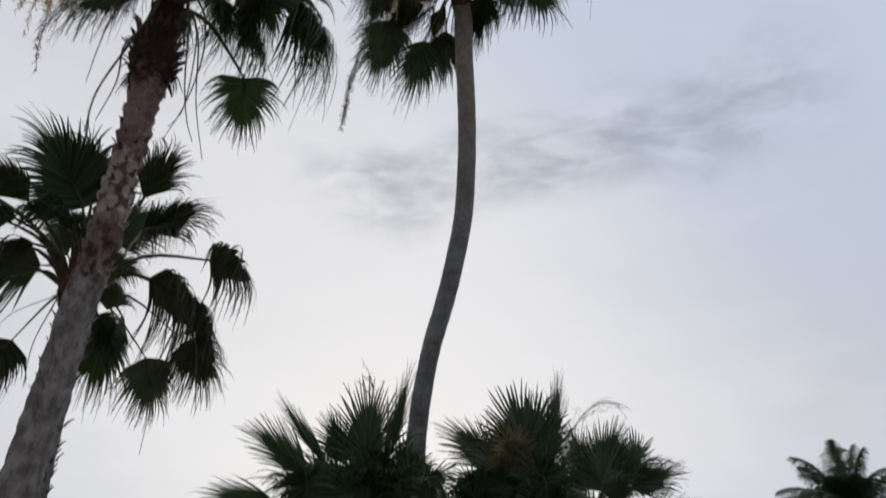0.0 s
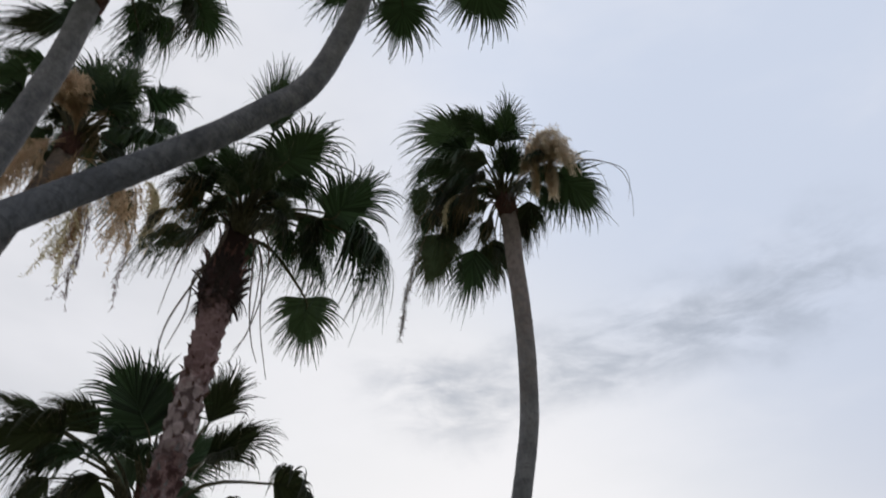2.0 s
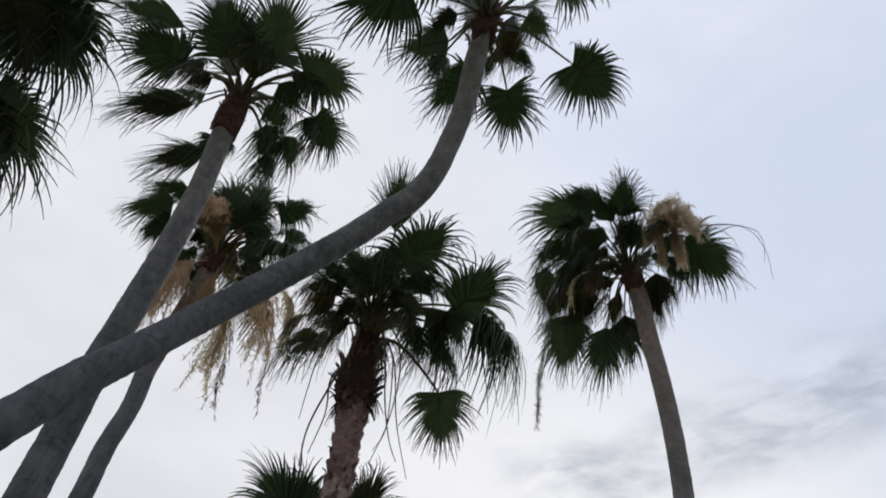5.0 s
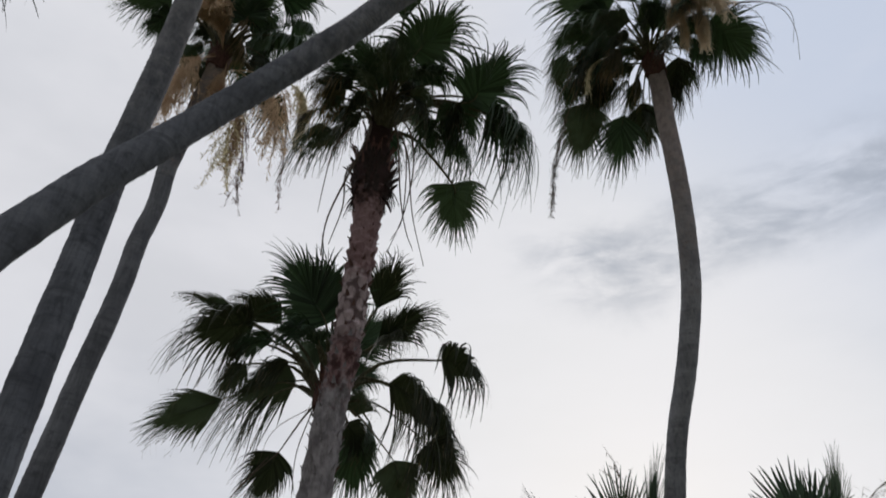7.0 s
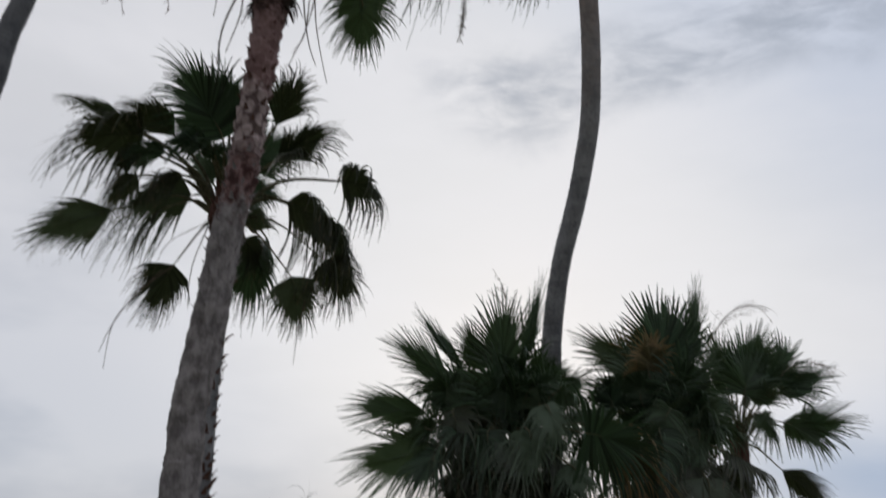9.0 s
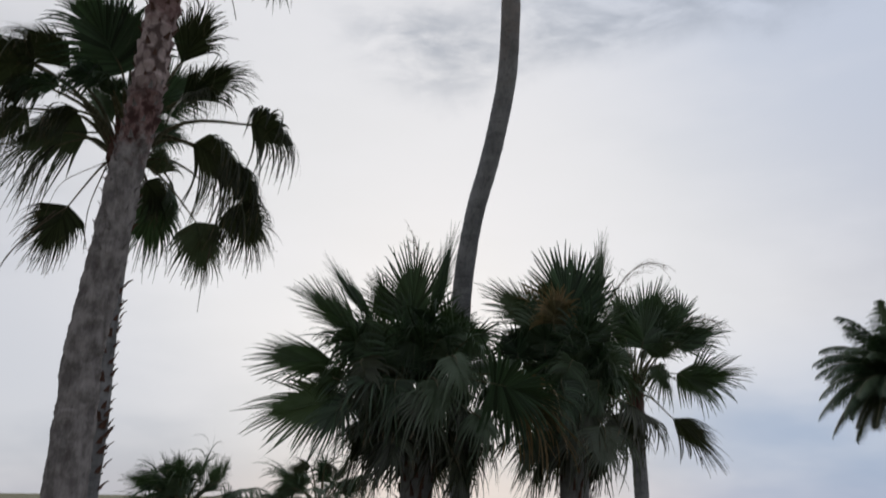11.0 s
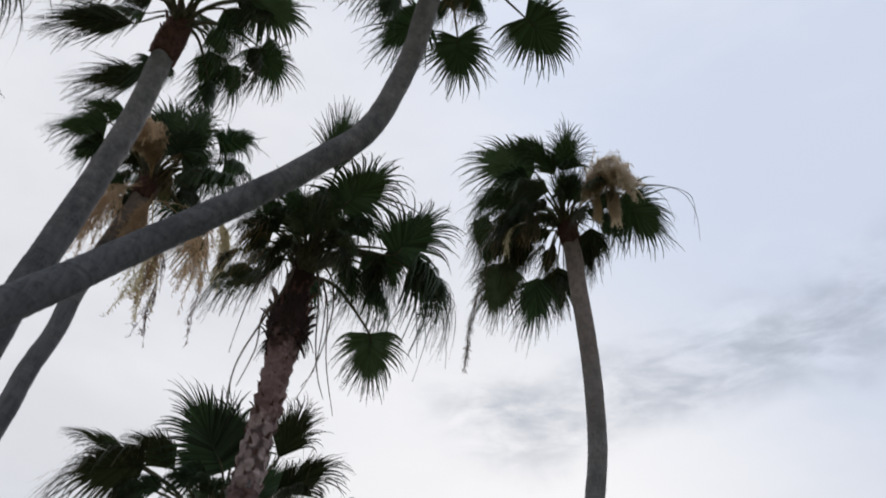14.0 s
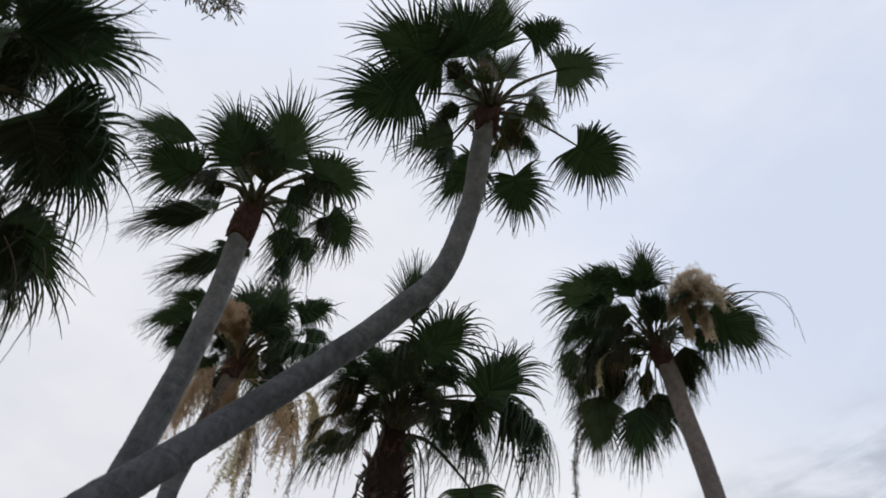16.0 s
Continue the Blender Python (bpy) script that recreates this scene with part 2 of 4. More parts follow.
# grey bark darkened to stand for the weaker light on palms D, E
BARK_SHADED = material("shaded_grey_bark", bark_look((0.122, 0.125, 0.134), (0.072, 0.074, 0.081), (0.255, 0.245, 0.243), 5.8, 9.8))
BARK_TAN = material("tan_bark", bark_look((0.15, 0.15, 0.155), (0.09, 0.09, 0.095), (0.27, 0.215, 0.175), 8.5, 11.0))
BARK_RED = material("shedding_bark", boot_bark_look)
BOOT = material("leaf_base_fibre", fibre_look((0.115, 0.06, 0.045), (0.045, 0.026, 0.022)))
BOOT_DARK = material("old_leaf_base", fibre_look((0.05, 0.032, 0.027), (0.022, 0.016, 0.014)))
BOOT_RED = material("red_leaf_base", fibre_look((0.15, 0.072, 0.055), (0.06, 0.032, 0.027)))
FLOWER = material("straw_flower_stalk", fibre_look((0.88, 0.78, 0.63), (0.76, 0.64, 0.49), 0.62))
FLOWER_TAN = material("tan_flower_stalk", fibre_look((0.70, 0.53, 0.36), (0.52, 0.38, 0.25), 0.5))
FLOWER_PALE = material("pale_seed_stalk", fibre_look((0.78, 0.70, 0.48), (0.60, 0.52, 0.32), 0.5))
SEED = material("dark_dry_seed_stalk", fibre_look((0.20, 0.16, 0.12), (0.10, 0.08, 0.06)))
SEED_PINK = material("faded_seed_stalk", fibre_look((0.40, 0.31, 0.29), (0.26, 0.20, 0.19), 0.3))
GROUND = material("dry_lawn", ground_look)

# ---- building blocks ----
DOWN = Vector((0, 0, -1))
WIND = Vector((-0.28, 0.05, 0.0))


def mesh_of(name, verts, faces, mat, smooth_faces=True, along=None):
    me = bpy.data.meshes.new(name)
    me.from_pydata([tuple(v) for v in verts], [], faces)
    me.materials.append(mat)
    me.polygons.foreach_set("use_smooth", [smooth_faces] * len(faces))
    if along is not None:
        me.attributes.new("along", "FLOAT", "POINT").data.foreach_set("value", along)
    me.update()
    return me


def part(name, me, parent, label=""):
    ob = new(name, me)
    ob.parent = parent
    return tagged(ob, label) if label else ob


def way_of(az, el):
    a, e = radians(az), radians(el)
    return Vector((math.cos(e) * math.cos(a), math.cos(e) * math.sin(a), math.sin(e)))


def spline(points, count):
    """Catmull-Rom through points (tuples of any length), as count samples."""
    p = [np.array(q, float) for q in points]
    p = [2 * p[0] - p[1]] + p + [2 * p[-1] - p[-2]]
    out = []
    for u in np.linspace(0, len(p) - 3 - 1e-6, count):
        i, s = int(u), u - int(u)
        a, b, c, d = p[i:i + 4]
        out.append(0.5 * (2 * b + (c - a) * s + (2 * a - 5 * b + 4 * c - d) * s * s + (3 * b - a - 3 * c + d) * s ** 3))
    return out


def tube(verts, faces, path, radii, sides=6, flat=1.0, along=None):
    """Adds a closed tube along path to verts and faces."""
    base = len(verts)
    side = None
    for k, (p, r) in enumerate(zip(path, radii)):
        p = Vector(p)
        ahead = Vector(path[min(k + 1, len(path) - 1)]) - Vector(path[max(k - 1, 0)])
        if ahead.length < 1e-7:
            ahead = Vector((0, 0, 1))
        ahead.normalize()
        if side is None:
            side = ahead.orthogonal().normalized()
        side = (side - ahead * side.dot(ahead)).normalized()
        up = ahead.cross(side)
        for j in range(sides):
            a = 2 * math.pi * j / sides
            verts.append(p + side * (math.cos(a) * r) + up * (math.sin(a) * r * flat))
            if along is not None:
                along.append(k / (len(path) - 1))
    rows = len(path)
    for k in range(rows - 1):
        for j in range(sides):
            a, b = base + k * sides + j, base + k * sides + (j + 1) % sides
            faces.append((a, b, b + sides, a + sides))
    faces.append(tuple(base + j for j in reversed(range(sides))))
    faces.append(tuple(base + (rows - 1) * sides + j for j in range(sides)))


def trunk_mesh(points, rng, mat, rough=0.004, sides=26, scales=None):
    """points: x, y, z, radius from the ground to the neck. Old leaf scars ring the trunk every few centimetres; scales: heights between which torn leaf bases overlap."""
    length = sum((Vector(b[:3]) - Vector(a[:3])).length for a, b in zip(points, points[1:]))
    rows = int(length / 0.028)
    samples = spline(points, rows)
    verts, faces = [], []
    side = Vector((1, 0, 0))
    for k, s in enumerate(samples):
        ahead = Vector(samples[min(k + 1, rows - 1)][:3]) - Vector(samples[max(k - 1, 0)][:3])
        ahead.normalize()
        side = (side - ahead * side.dot(ahead)).normalized()
        up = ahead.cross(side)
        c = Vector(s[:3])
        swell = noise.noise(Vector((c.z * 2.3, rng[0], 0.0))) * 0.03 + (0.018 if k % 3 == 0 else 0.0)
        for j in range(sides):
            a = 2 * math.pi * j / sides
            n = side * math.cos(a) + up * math.sin(a)
            bump = noise.noise((c + n * s[3]) * 7.0) * rough + noise.noise((c + n * s[3]) * 24.0) * rough * 0.8
            if scales:
                # each leaf base leans outward as it rises and breaks off ragged
                column = (a / (2 * math.pi) * 6 + 0.35 * noise.noise(Vector((c.z * 3.0, a, 5.0)))) % 6
                odd = int(column)
                lift = (c.z / 0.17 + 0.5 * (odd % 2) + 0.3 * noise.noise(Vector((odd * 3.7, c.z * 1.5, 1.0)))) % 1.0
                edge = math.sin(math.pi * (column - odd)) ** 0.7
                near = max(0.0, min(1.0, (c.z - scales[0]) / 0.4, (scales[1] - c.z) / 0.2))
                bump += near * edge * (0.034 * lift ** 1.6 - 0.006)
            verts.append(c + n * (s[3] * (1 + swell) + bump))
    for k in range(rows - 1):
        for j in range(sides):
            a, b = k * sides + j, k * sides + (j + 1) % sides
            faces.append((a, b, b + sides, a + sides))
    faces.append(tuple(reversed(range(sides))))
    faces.append(tuple((rows - 1) * sides + j for j in range(sides)))
    return mesh_of("trunk", verts, faces, mat), samples


def blade_mesh(hub, mid, normal, size, droop, rng, mat, spread=102.0, segs=60, web=0.68, soft=1.0):
    """A fan of pleated segments along a short bent midrib, joined over the inner part (web); the free tips split, taper and hang."""
    side = normal.cross(mid).normalized()
    steps = 13
    half = radians(spread * rng.uniform(0.9, 1.05))
    segs = segs if soft > 0.5 else 34
    gap = 2 * half / segs
    pull = DOWN + WIND
    hang = 1.9 * droop ** 1.5 * (0.5 + 0.5 * soft)
    limp = (0.03 + 1.45 * droop ** 1.5) * soft
    waves = [rng.uniform(0, 6.28) for _ in range(3)]
    fold = rng.uniform(0.02, 0.22) + 0.55 * max(0.0, droop - 0.4)
    tear = [rng.uniform(-3.0, 3.0) for _ in range(2)]
    web = (web - 0.34 * max(0.0, droop - 0.3)) * rng.uniform(0.84, 1.08)
    # the midrib runs on into the blade and bows with its weight
    rib_long = size * rng.uniform(0.28, 0.44)
    spine, spine_ways, p, d = [], [], Vector(hub), Vector(mid)
    for k in range(11):
        spine.append(p.copy())
        spine_ways.append(d.copy())
        d = (d + pull * (hang * 0.035)).normalized()
        p = p + d * (rib_long / 10)

    def rib(f):
        """The line and directions of the leaf surface at the fan angle f."""
        u = f / half
        at = 10 * max(0.0, 1 - abs(u)) ** 0.8
        k0 = min(9, int(at))
        p = spine[k0].lerp(spine[k0 + 1], at - k0)
        m = spine_ways[k0]
        n = (normal - m * normal.dot(m)).normalized()
        ripple = 0.12 * math.sin(3.1 * f + waves[0]) + 0.08 * math.sin(6.3 * f + waves[1])
        d = (m * math.cos(f) + side * math.sin(f) + n * (0.10 + ripple - fold * abs(math.sin(f)))).normalized()
        p = p + d * (size * 0.0008)
        long = (size - rib_long) * (1 - 0.36 * abs(u) ** 1.7) + rib_long * 0.55 * abs(u)
        line, ways = [], []
        for k in range(steps + 1):
            line.append(p)
            ways.append(d)
            d = (d + pull * (hang * (0.02 + 0.09 * k / steps))).normalized()
            p = p + d * (long / steps)
        return line, ways, long

    ribs = [rib(-half + gap * i) for i in range(segs + 1)]
    verts, faces, along = [], [], []
    for i in range(segs):
        (left, ways, long), (right, _, _) = ribs[i], ribs[i + 1]
        u = (-half + gap * (i + 0.5)) / half
        joined = web * (1 - 0.06 * abs(u)) * rng.uniform(0.84, 1.10)
        if min(abs(u - t) for t in tear) < 0.03:
            joined *= rng.uniform(0.6, 0.8)
        last = max(2, int(joined * steps))
        base = len(verts)
        for k in range(last + 1):
            across = right[k] - left[k]
            up = across.cross(ways[k])
            up = up.normalized() * (across.length * 0.30) if up.length > 1e-9 else normal * 0.001
            verts += [left[k], (left[k] + right[k]) / 2 + up, right[k]]
            along += [k / steps] * 3
        d, p = ways[last], (left[last] + right[last]) / 2
        across = (right[last] - left[last]) / 2
        free, sag = rng.uniform(0.65, 1.02 + 1.2 * droop), rng.uniform(0.5, 1.6) * (1 + 0.5 * abs(u))
        sway = Vector((rng.uniform(-1, 1), rng.uniform(-1, 1), rng.uniform(-0.6, 0.6))) * (0.05 + 0.12 * droop) * (0.4 + 0.6 * soft)
        go = long / steps * free
        for k in range(last + 1, steps + 1):
            q = (k - last) / (steps - last)
            d = (d + pull * ((limp + hang * 0.5) * sag * (0.14 + 0.26 * q)) + sway).normalized()
            p = p + d * go
            w = across * (0.86 * (1 - q) ** (0.55 + 0.35 * soft)) + across.normalized() * 0.0022
            up = across.cross(d) * (0.5 * (1 - q))
            verts += [p - w, p + up, p + w]
            along += [k / steps] * 3
        for k in range(steps):
            a = base + 3 * k
            faces += [(a, a + 1, a + 4, a + 3), (a + 1, a + 2, a + 5, a + 4)]
        # loose threads between the free tips
        if rng.random() < 0.3 * soft:
            q = Vector(right[last])
            t = (d * 0.5 + DOWN * 0.5 + sway * 6).normalized()
            b0 = len(verts)
            for k in range(7):
                verts += [q, q + side * 0.004]
                along += [1.0, 1.0]
                t = (t + Vector((rng.uniform(-1, 1), rng.uniform(-1, 1), rng.uniform(-1, 0.3))) * 0.30).normalized()
                q = q + t * size * 0.06
            for k in range(6):
                a = b0 + 2 * k
                faces.append((a, a + 1, a + 3, a + 2))
    # the costa that carries the segments
    before = len(verts)
    tube(verts, faces, spine, [max(0.003, 0.013 - 0.001 * k) for k in range(11)], 5, 0.7)
    along += [0.0] * (len(verts) - before)
    return mesh_of("leaf_blade", verts, faces, mat, True, along)


def frond(palm, spec, mat, spread=102.0, thick=0.0165):
    az, el, reach, baz, bel, size, droop, twist = spec
    centre, rng = palm.centre, palm.rng
    out = way_of(az, el)
    mid = way_of(baz, bel)
    hub = centre + out * reach
    flat = Vector((mid.x, mid.y, 0))
    away = Vector((out.x, out.y, 0))
    h = flat if flat.length > 0.25 else (away if away.length > 0.1 else flat)
    h = h.normalized() if h.length > 1e-3 else Vector((0, -1, 0))
    e = math.asin(max(-1, min(1, mid.z)))
    normal = -h * math.sin(e) + Vector((0, 0, 1)) * math.cos(e)
    normal = (normal - mid * normal.dot(mid)).normalized()
    normal = Matrix.Rotation(radians(twist + rng.uniform(-9, 9)), 3, mid) @ normal
    # the stalk leaves the crown more steeply than it arrives
    lift = Vector((0, 0, 1)) * (0.16 * reach * (1 - abs(out.z)))
    start = centre + Vector((out.x, out.y, 0)) * 0.07 - Vector((0, 0, 0.10 + rng.uniform(0, 0.16)))
    path = spline([tuple(start), tuple(centre.lerp(hub, 0.45) + lift), tuple(hub), tuple(hub + mid * size * 0.22)], 13)
    radii = [thick * (2.0 - 1.35 * min(1, k / 9)) * (1 if k < 11 else 0.5) for k in range(13)]
    verts, faces = [], []
    tube(verts, faces, path, radii, 6, 0.6)
    stalk = part("frond", mesh_of("frond", verts, faces, STALK), palm.thing)
    part("leaf_blade", blade_mesh(hub, mid, normal, size, droop, rng, mat, spread, web=palm.web, soft=palm.soft), stalk)
    return stalk


def leaf_base_mesh(mat, long=0.22, wide=0.07):
    """A torn, split leaf base: a curved wedge that stands off the trunk."""
    verts, faces = [], []
    for k in range(5):
        s = k / 4
        w = wide * (1 - 0.72 * s) * 0.5
        x = 0.01 + 0.10 * s * s * (long / 0.22)
        t = 0.012 * (1 - 0.6 * s) + 0.003
        z = s * long
        verts += [Vector((x, -w, z)), Vector((x + t, -w * 0.4, z)), Vector((x + t, w * 0.4, z)), Vector((x, w, z))]
    for k in range(4):
        a = 4 * k
        for j in range(4):
            b = a + (j + 1) % 4
            faces.append((a + j, b, b + 4, a + j + 4))
    faces += [(3, 2, 1, 0), (16, 17, 18, 19)]
    return mesh_of("leaf_base", verts, faces, mat, False)


LEAF_BASE = leaf_base_mesh(BOOT)
LEAF_BASE_RED = leaf_base_mesh(BOOT_RED, 0.26, 0.11)
LEAF_BASE_DARK = leaf_base_mesh(BOOT_DARK, 0.24, 0.12)
LEAF_BASE_SHORT = leaf_base_mesh(BOOT, 0.10, 0.09)
FLAKE = leaf_base_mesh(BARK_RED, 0.07, 0.05)


def dress_trunk(palm, z_from, z_to, count, me, name, lean=0.0, scale=(0.7, 1.2)):
    """Leaf bases or bark flakes round a stretch of the trunk."""
    rng = palm.rng
    inside = [s for s in palm.samples if z_from <= s[2] <= z_to]
    for k in range(count):
        s = inside[int(len(inside) * (k + rng.random()) / count) % len(inside)]
        a = k * 2.39996 + rng.uniform(-0.3, 0.3)
        ob = part(name, me, palm.thing)
        ob.matrix_basis = (Matrix.Translation((s[0] + math.cos(a) * s[3] * 0.97, s[1] + math.sin(a) * s[3] * 0.97, s[2]))
                           @ Matrix.Rotation(a, 4, "Z") @ Matrix.Rotation(radians(rng.uniform(-8, 14) + lean), 4, "Y")
                           @ Matrix.Scale(rng.uniform(*scale), 4))


def flower_stalk(palm, start, way, length, mat, bushy=1.0, label="", hang=0.8, spread=0.5, fine=40, side=0.075):
    """A branched flower stalk: an arching stem with drooping side branches, each split into many thread-like twigs."""
    verts, faces, rng = [], [], palm.rng
    p, d = Vector(start), Vector(way).normalized()
    stem = [p.copy()]
    for k in range(16):
        d = (d + DOWN * (0.03 + 0.016 * k * hang) + WIND * 0.03).normalized()
        p = p + d * (length / 16)
        stem.append(p.copy())
    tube(verts, faces, stem, [0.011 - 0.0005 * k for k in range(17)], 5)
    for k in range(4, 17):
        for _ in range(max(1, round(2 * bushy))):
            q = stem[k].copy()
            e = (Vector((rng.gauss(0, 1), rng.gauss(0, 1), rng.gauss(0, 0.6))).normalized() * spread + (stem[k] - stem[k - 1]).normalized()).normalized()
            branch = [q.copy()]
            for j in range(7):
                e = (e + DOWN * 0.20 * hang + WIND * 0.05).normalized()
                q = q + e * (side * rng.uniform(0.6, 1.2))
                branch.append(q.copy())
            tube(verts, faces, branch, [0.005 - 0.0004 * j for j in range(8)], 3)
            for _ in range(int(fine)):
                j = rng.randrange(1, 8)
                o = branch[j] + (branch[j - 1] - branch[j]) * rng.random()
                g = (Vector((rng.gauss(0, 1), rng.gauss(0, 1), rng.gauss(-0.4, 0.8)))).normalized()
                tip = o + g * rng.uniform(0.03, 0.10) + DOWN * 0.02 * hang
                s = g.orthogonal().normalized() * rng.uniform(0.002, 0.005)
                n = len(verts)
                verts += [o - s, o + s, tip + s * 1.2, tip - s * 1.2]
                faces.append((n, n + 1, n + 2, n + 3))
    return part("flower_stalk", mesh_of("flower_stalk", verts, faces, mat), palm.thing, label)


def hanging_stalk(palm, start, way, length, thick=0.008, pull=0.22):
    """A bare dead stalk that hangs in a bow from under the crown."""
    p, d, rng = Vector(start), Vector(way).normalized(), palm.rng
    path = [p.copy()]
    for k in range(18):
        d = (d + DOWN * pull + Vector((rng.uniform(-1, 1), rng.uniform(-1, 1), 0)) * 0.07).normalized()
        p = p + d * (length / 18)
        path.append(p.copy())
    verts, faces = [], []
    tube(verts, faces, path, [thick * (1 - 0.7 * k / 18) for k in range(19)], 5, 0.6)
    return part("dead_stalk", mesh_of("dead_stalk", verts, faces, DEAD_STALK), palm.thing)


def bowed_stalk(palm, thick, *points):
    """A dead stalk that hangs in a bow through the given points."""
    path = spline(points, 20)
    verts, faces = [], []
    tube(verts, faces, [Vector(p) for p in path], [thick * (1 - 0.65 * k / 19) for k in range(20)], 5, 0.6)
    return part("dead_stalk", mesh_of("dead_stalk", verts, faces, DEAD_STALK), palm.thing)


def frayed_fibre(palm, z, long, count):
    """A fringe of torn, hair-like fibre that hangs below the old leaf bases."""
    rng, verts, faces = palm.rng, [], []
    for k in range(count):
        a = rng.uniform(0, 2 * math.pi)
        s = min(palm.samples, key=lambda q: abs(q[2] - z - 0.12 * math.sin(3 * a)))
        n = Vector((math.cos(a), math.sin(a), 0.0))
        p, d = Vector(s[:3]) + n * (s[3] * 0.95), (n * rng.uniform(0.3, 1.0) + DOWN * 0.6).normalized()
        path, reach = [p.copy()], long * rng.uniform(0.3, 1.0) * (0.6 + 0.4 * math.sin(2 * a + 1.0))
        for j in range(6):
            d = (d + DOWN * 0.35 + Vector((rng.uniform(-1, 1), rng.uniform(-1, 1), 0)) * 0.16).normalized()
            p = p + d * reach / 6
            path.append(p.copy())
        w = rng.choice((0.003, 0.003, 0.005, 0.011))
        tube(verts, faces, path, [w * (1 - 0.12 * j) for j in range(7)], 3, 0.7)
    return part("frayed_fibre", mesh_of("frayed_fibre", verts, faces, BOOT_DARK), palm.thing, "dark hair-like torn fibre")


Palm = collections.namedtuple("Palm", "thing centre samples rng seed web soft")


def fan_palm(points, centre, label, seed, bark=None, rough=0.004, web=0.60, soft=1.0, scales=None):
    """A palm with its bare trunk; points: x, y, z, radius from the ground to the neck. leaf() and finish_crown() dress it."""
    thing = tagged(new("fan_palm"), label, "palm tree", "fan palms")
    thing.empty_display_size = 0.3
    c = Vector(centre)
    neck = [tuple(p) for p in points] + [(c.x, c.y, c.z - 0.02, points[-1][3] * 0.75)]
    me, samples = trunk_mesh(neck, [seed * 1.7], bark or BARK, rough, 54 if scales else 26, scales)
    part("trunk", me, thing)
    return Palm(thing, c, samples, random.Random(seed), seed, web, soft)


def leaf(palm, az, el, reach, blade_az, blade_el, size, droop, twist, spread=102.0, mat=None):
    """One leaf: the stalk's direction and length, then the blade's direction, size, droop, twist and spread."""
    return frond(palm, (az, el, reach, blade_az, blade_el, size, droop, twist), mat or LEAF, spread)


def neck_fibre(palm, long):
    """The ragged reddish fibre that wraps the top of the stem below the leaves."""
    z = palm.centre.z
    rows = [q for q in palm.samples if z - long <= q[2] <= z - 0.03]
    verts, faces, sides = [], [], 22
    axis = (Vector(rows[-1][:3]) - Vector(rows[0][:3])).normalized()
    for k, q in enumerate(rows):
        s = k / (len(rows) - 1)
        swell = 1.14 + 0.30 * math.sin(math.pi * min(1.0, 0.10 + 0.75 * s)) ** 1.3
        for j in range(sides):
            a = 2 * math.pi * j / sides
            n = Vector((math.cos(a), math.sin(a), 0.0))
            rag = noise.noise(Vector((n.x * 3, n.y * 3, q[2] * 7 + palm.seed))) * 0.035 + noise.noise(Vector((n.x * 9, n.y * 9, q[2] * 16))) * 0.018
            low = 0.20 * noise.noise(Vector((n.x * 4, n.y * 4, palm.seed * 3.1))) * (1 - s)
            n = (n - axis * n.dot(axis)).normalized()
            verts.append(Vector(q[:3]) + axis * low + n * (q[3] * swell + rag))
    for k in range(len(rows) - 1):
        for j in range(sides):
            a, b = k * sides + j, k * sides + (j + 1) % sides
            faces.append((a, b, b + sides, a + sides))
    faces.append(tuple(reversed(range(sides))))
    faces.append(tuple((len(rows) - 1) * sides + j for j in range(sides)))
    return part("neck_fibre", mesh_of("neck_fibre", verts, faces, BOOT_RED), palm.thing, "ragged reddish-brown fibre")


def finish_crown(palm, heart=8, skirt=0, bases=30, stub=None, sheath=0.5, young=False, fill=0, grow=1.0):
    """The young leaves in the middle, the old ones round the stem (skirt) and the leaf bases under the crown."""
    rng = palm.rng
    for k in range(heart):
        # young, half-folded leaves that stand in the middle
        az, el = k * 137.5 + palm.seed * 40, rng.uniform(38, 82)
        spec = (az, el, rng.uniform(0.30, 0.62), az + rng.uniform(-40, 40), el - rng.uniform(-5, 30), rng.uniform(0.6, 0.85), rng.uniform(0.1, 0.3), rng.uniform(-60, 60))
        frond(palm, spec, LEAF_YOUNG if young and k % 2 else LEAF, rng.uniform(38, 70))
    for k in range(fill):
        # small torn leaves that hang among the stalks
        az, el = k * 137.5 + palm.seed * 25, rng.uniform(-32, 42)
        spec = (az, el, rng.uniform(0.40, 0.90) * grow, az + rng.uniform(-45, 45), el - rng.uniform(10, 60), rng.uniform(0.45, 0.72) * grow, rng.uniform(0.6, 0.95), rng.uniform(-50, 50))
        frond(palm, spec, (LEAF, LEAF_OLD, LEAF_OLD, LEAF, LEAF_DRY)[k % 5], rng.uniform(45, 90), 0.014)
    for k in range(skirt):
        # older leaves that hang close round the stem
        el = rng.uniform(-62, 5) if k % 2 else rng.uniform(8, 72)
        az = k * 137.5 + rng.uniform(-25, 25)
        spec = (az, el, rng.uniform(0.45, 1.0) if el < 5 else rng.uniform(0.35, 0.95), az + rng.uniform(-30, 30),
                el - (rng.uniform(15, 50) if el < 5 else rng.uniform(-10, 35)), rng.uniform(0.75, 1.05), rng.uniform(0.4, 0.9), rng.uniform(-35, 35))
        frond(palm, spec, (LEAF, LEAF_OLD, LEAF, LEAF_OLD)[k % 4] if el > -35 else LEAF_OLD)
    z = palm.centre.z
    if sheath:
        neck_fibre(palm, sheath)
    dress_trunk(palm, z - 0.46, z - 0.04, bases, stub or LEAF_BASE_RED, "leaf_base", -12, (0.7, 1.1))


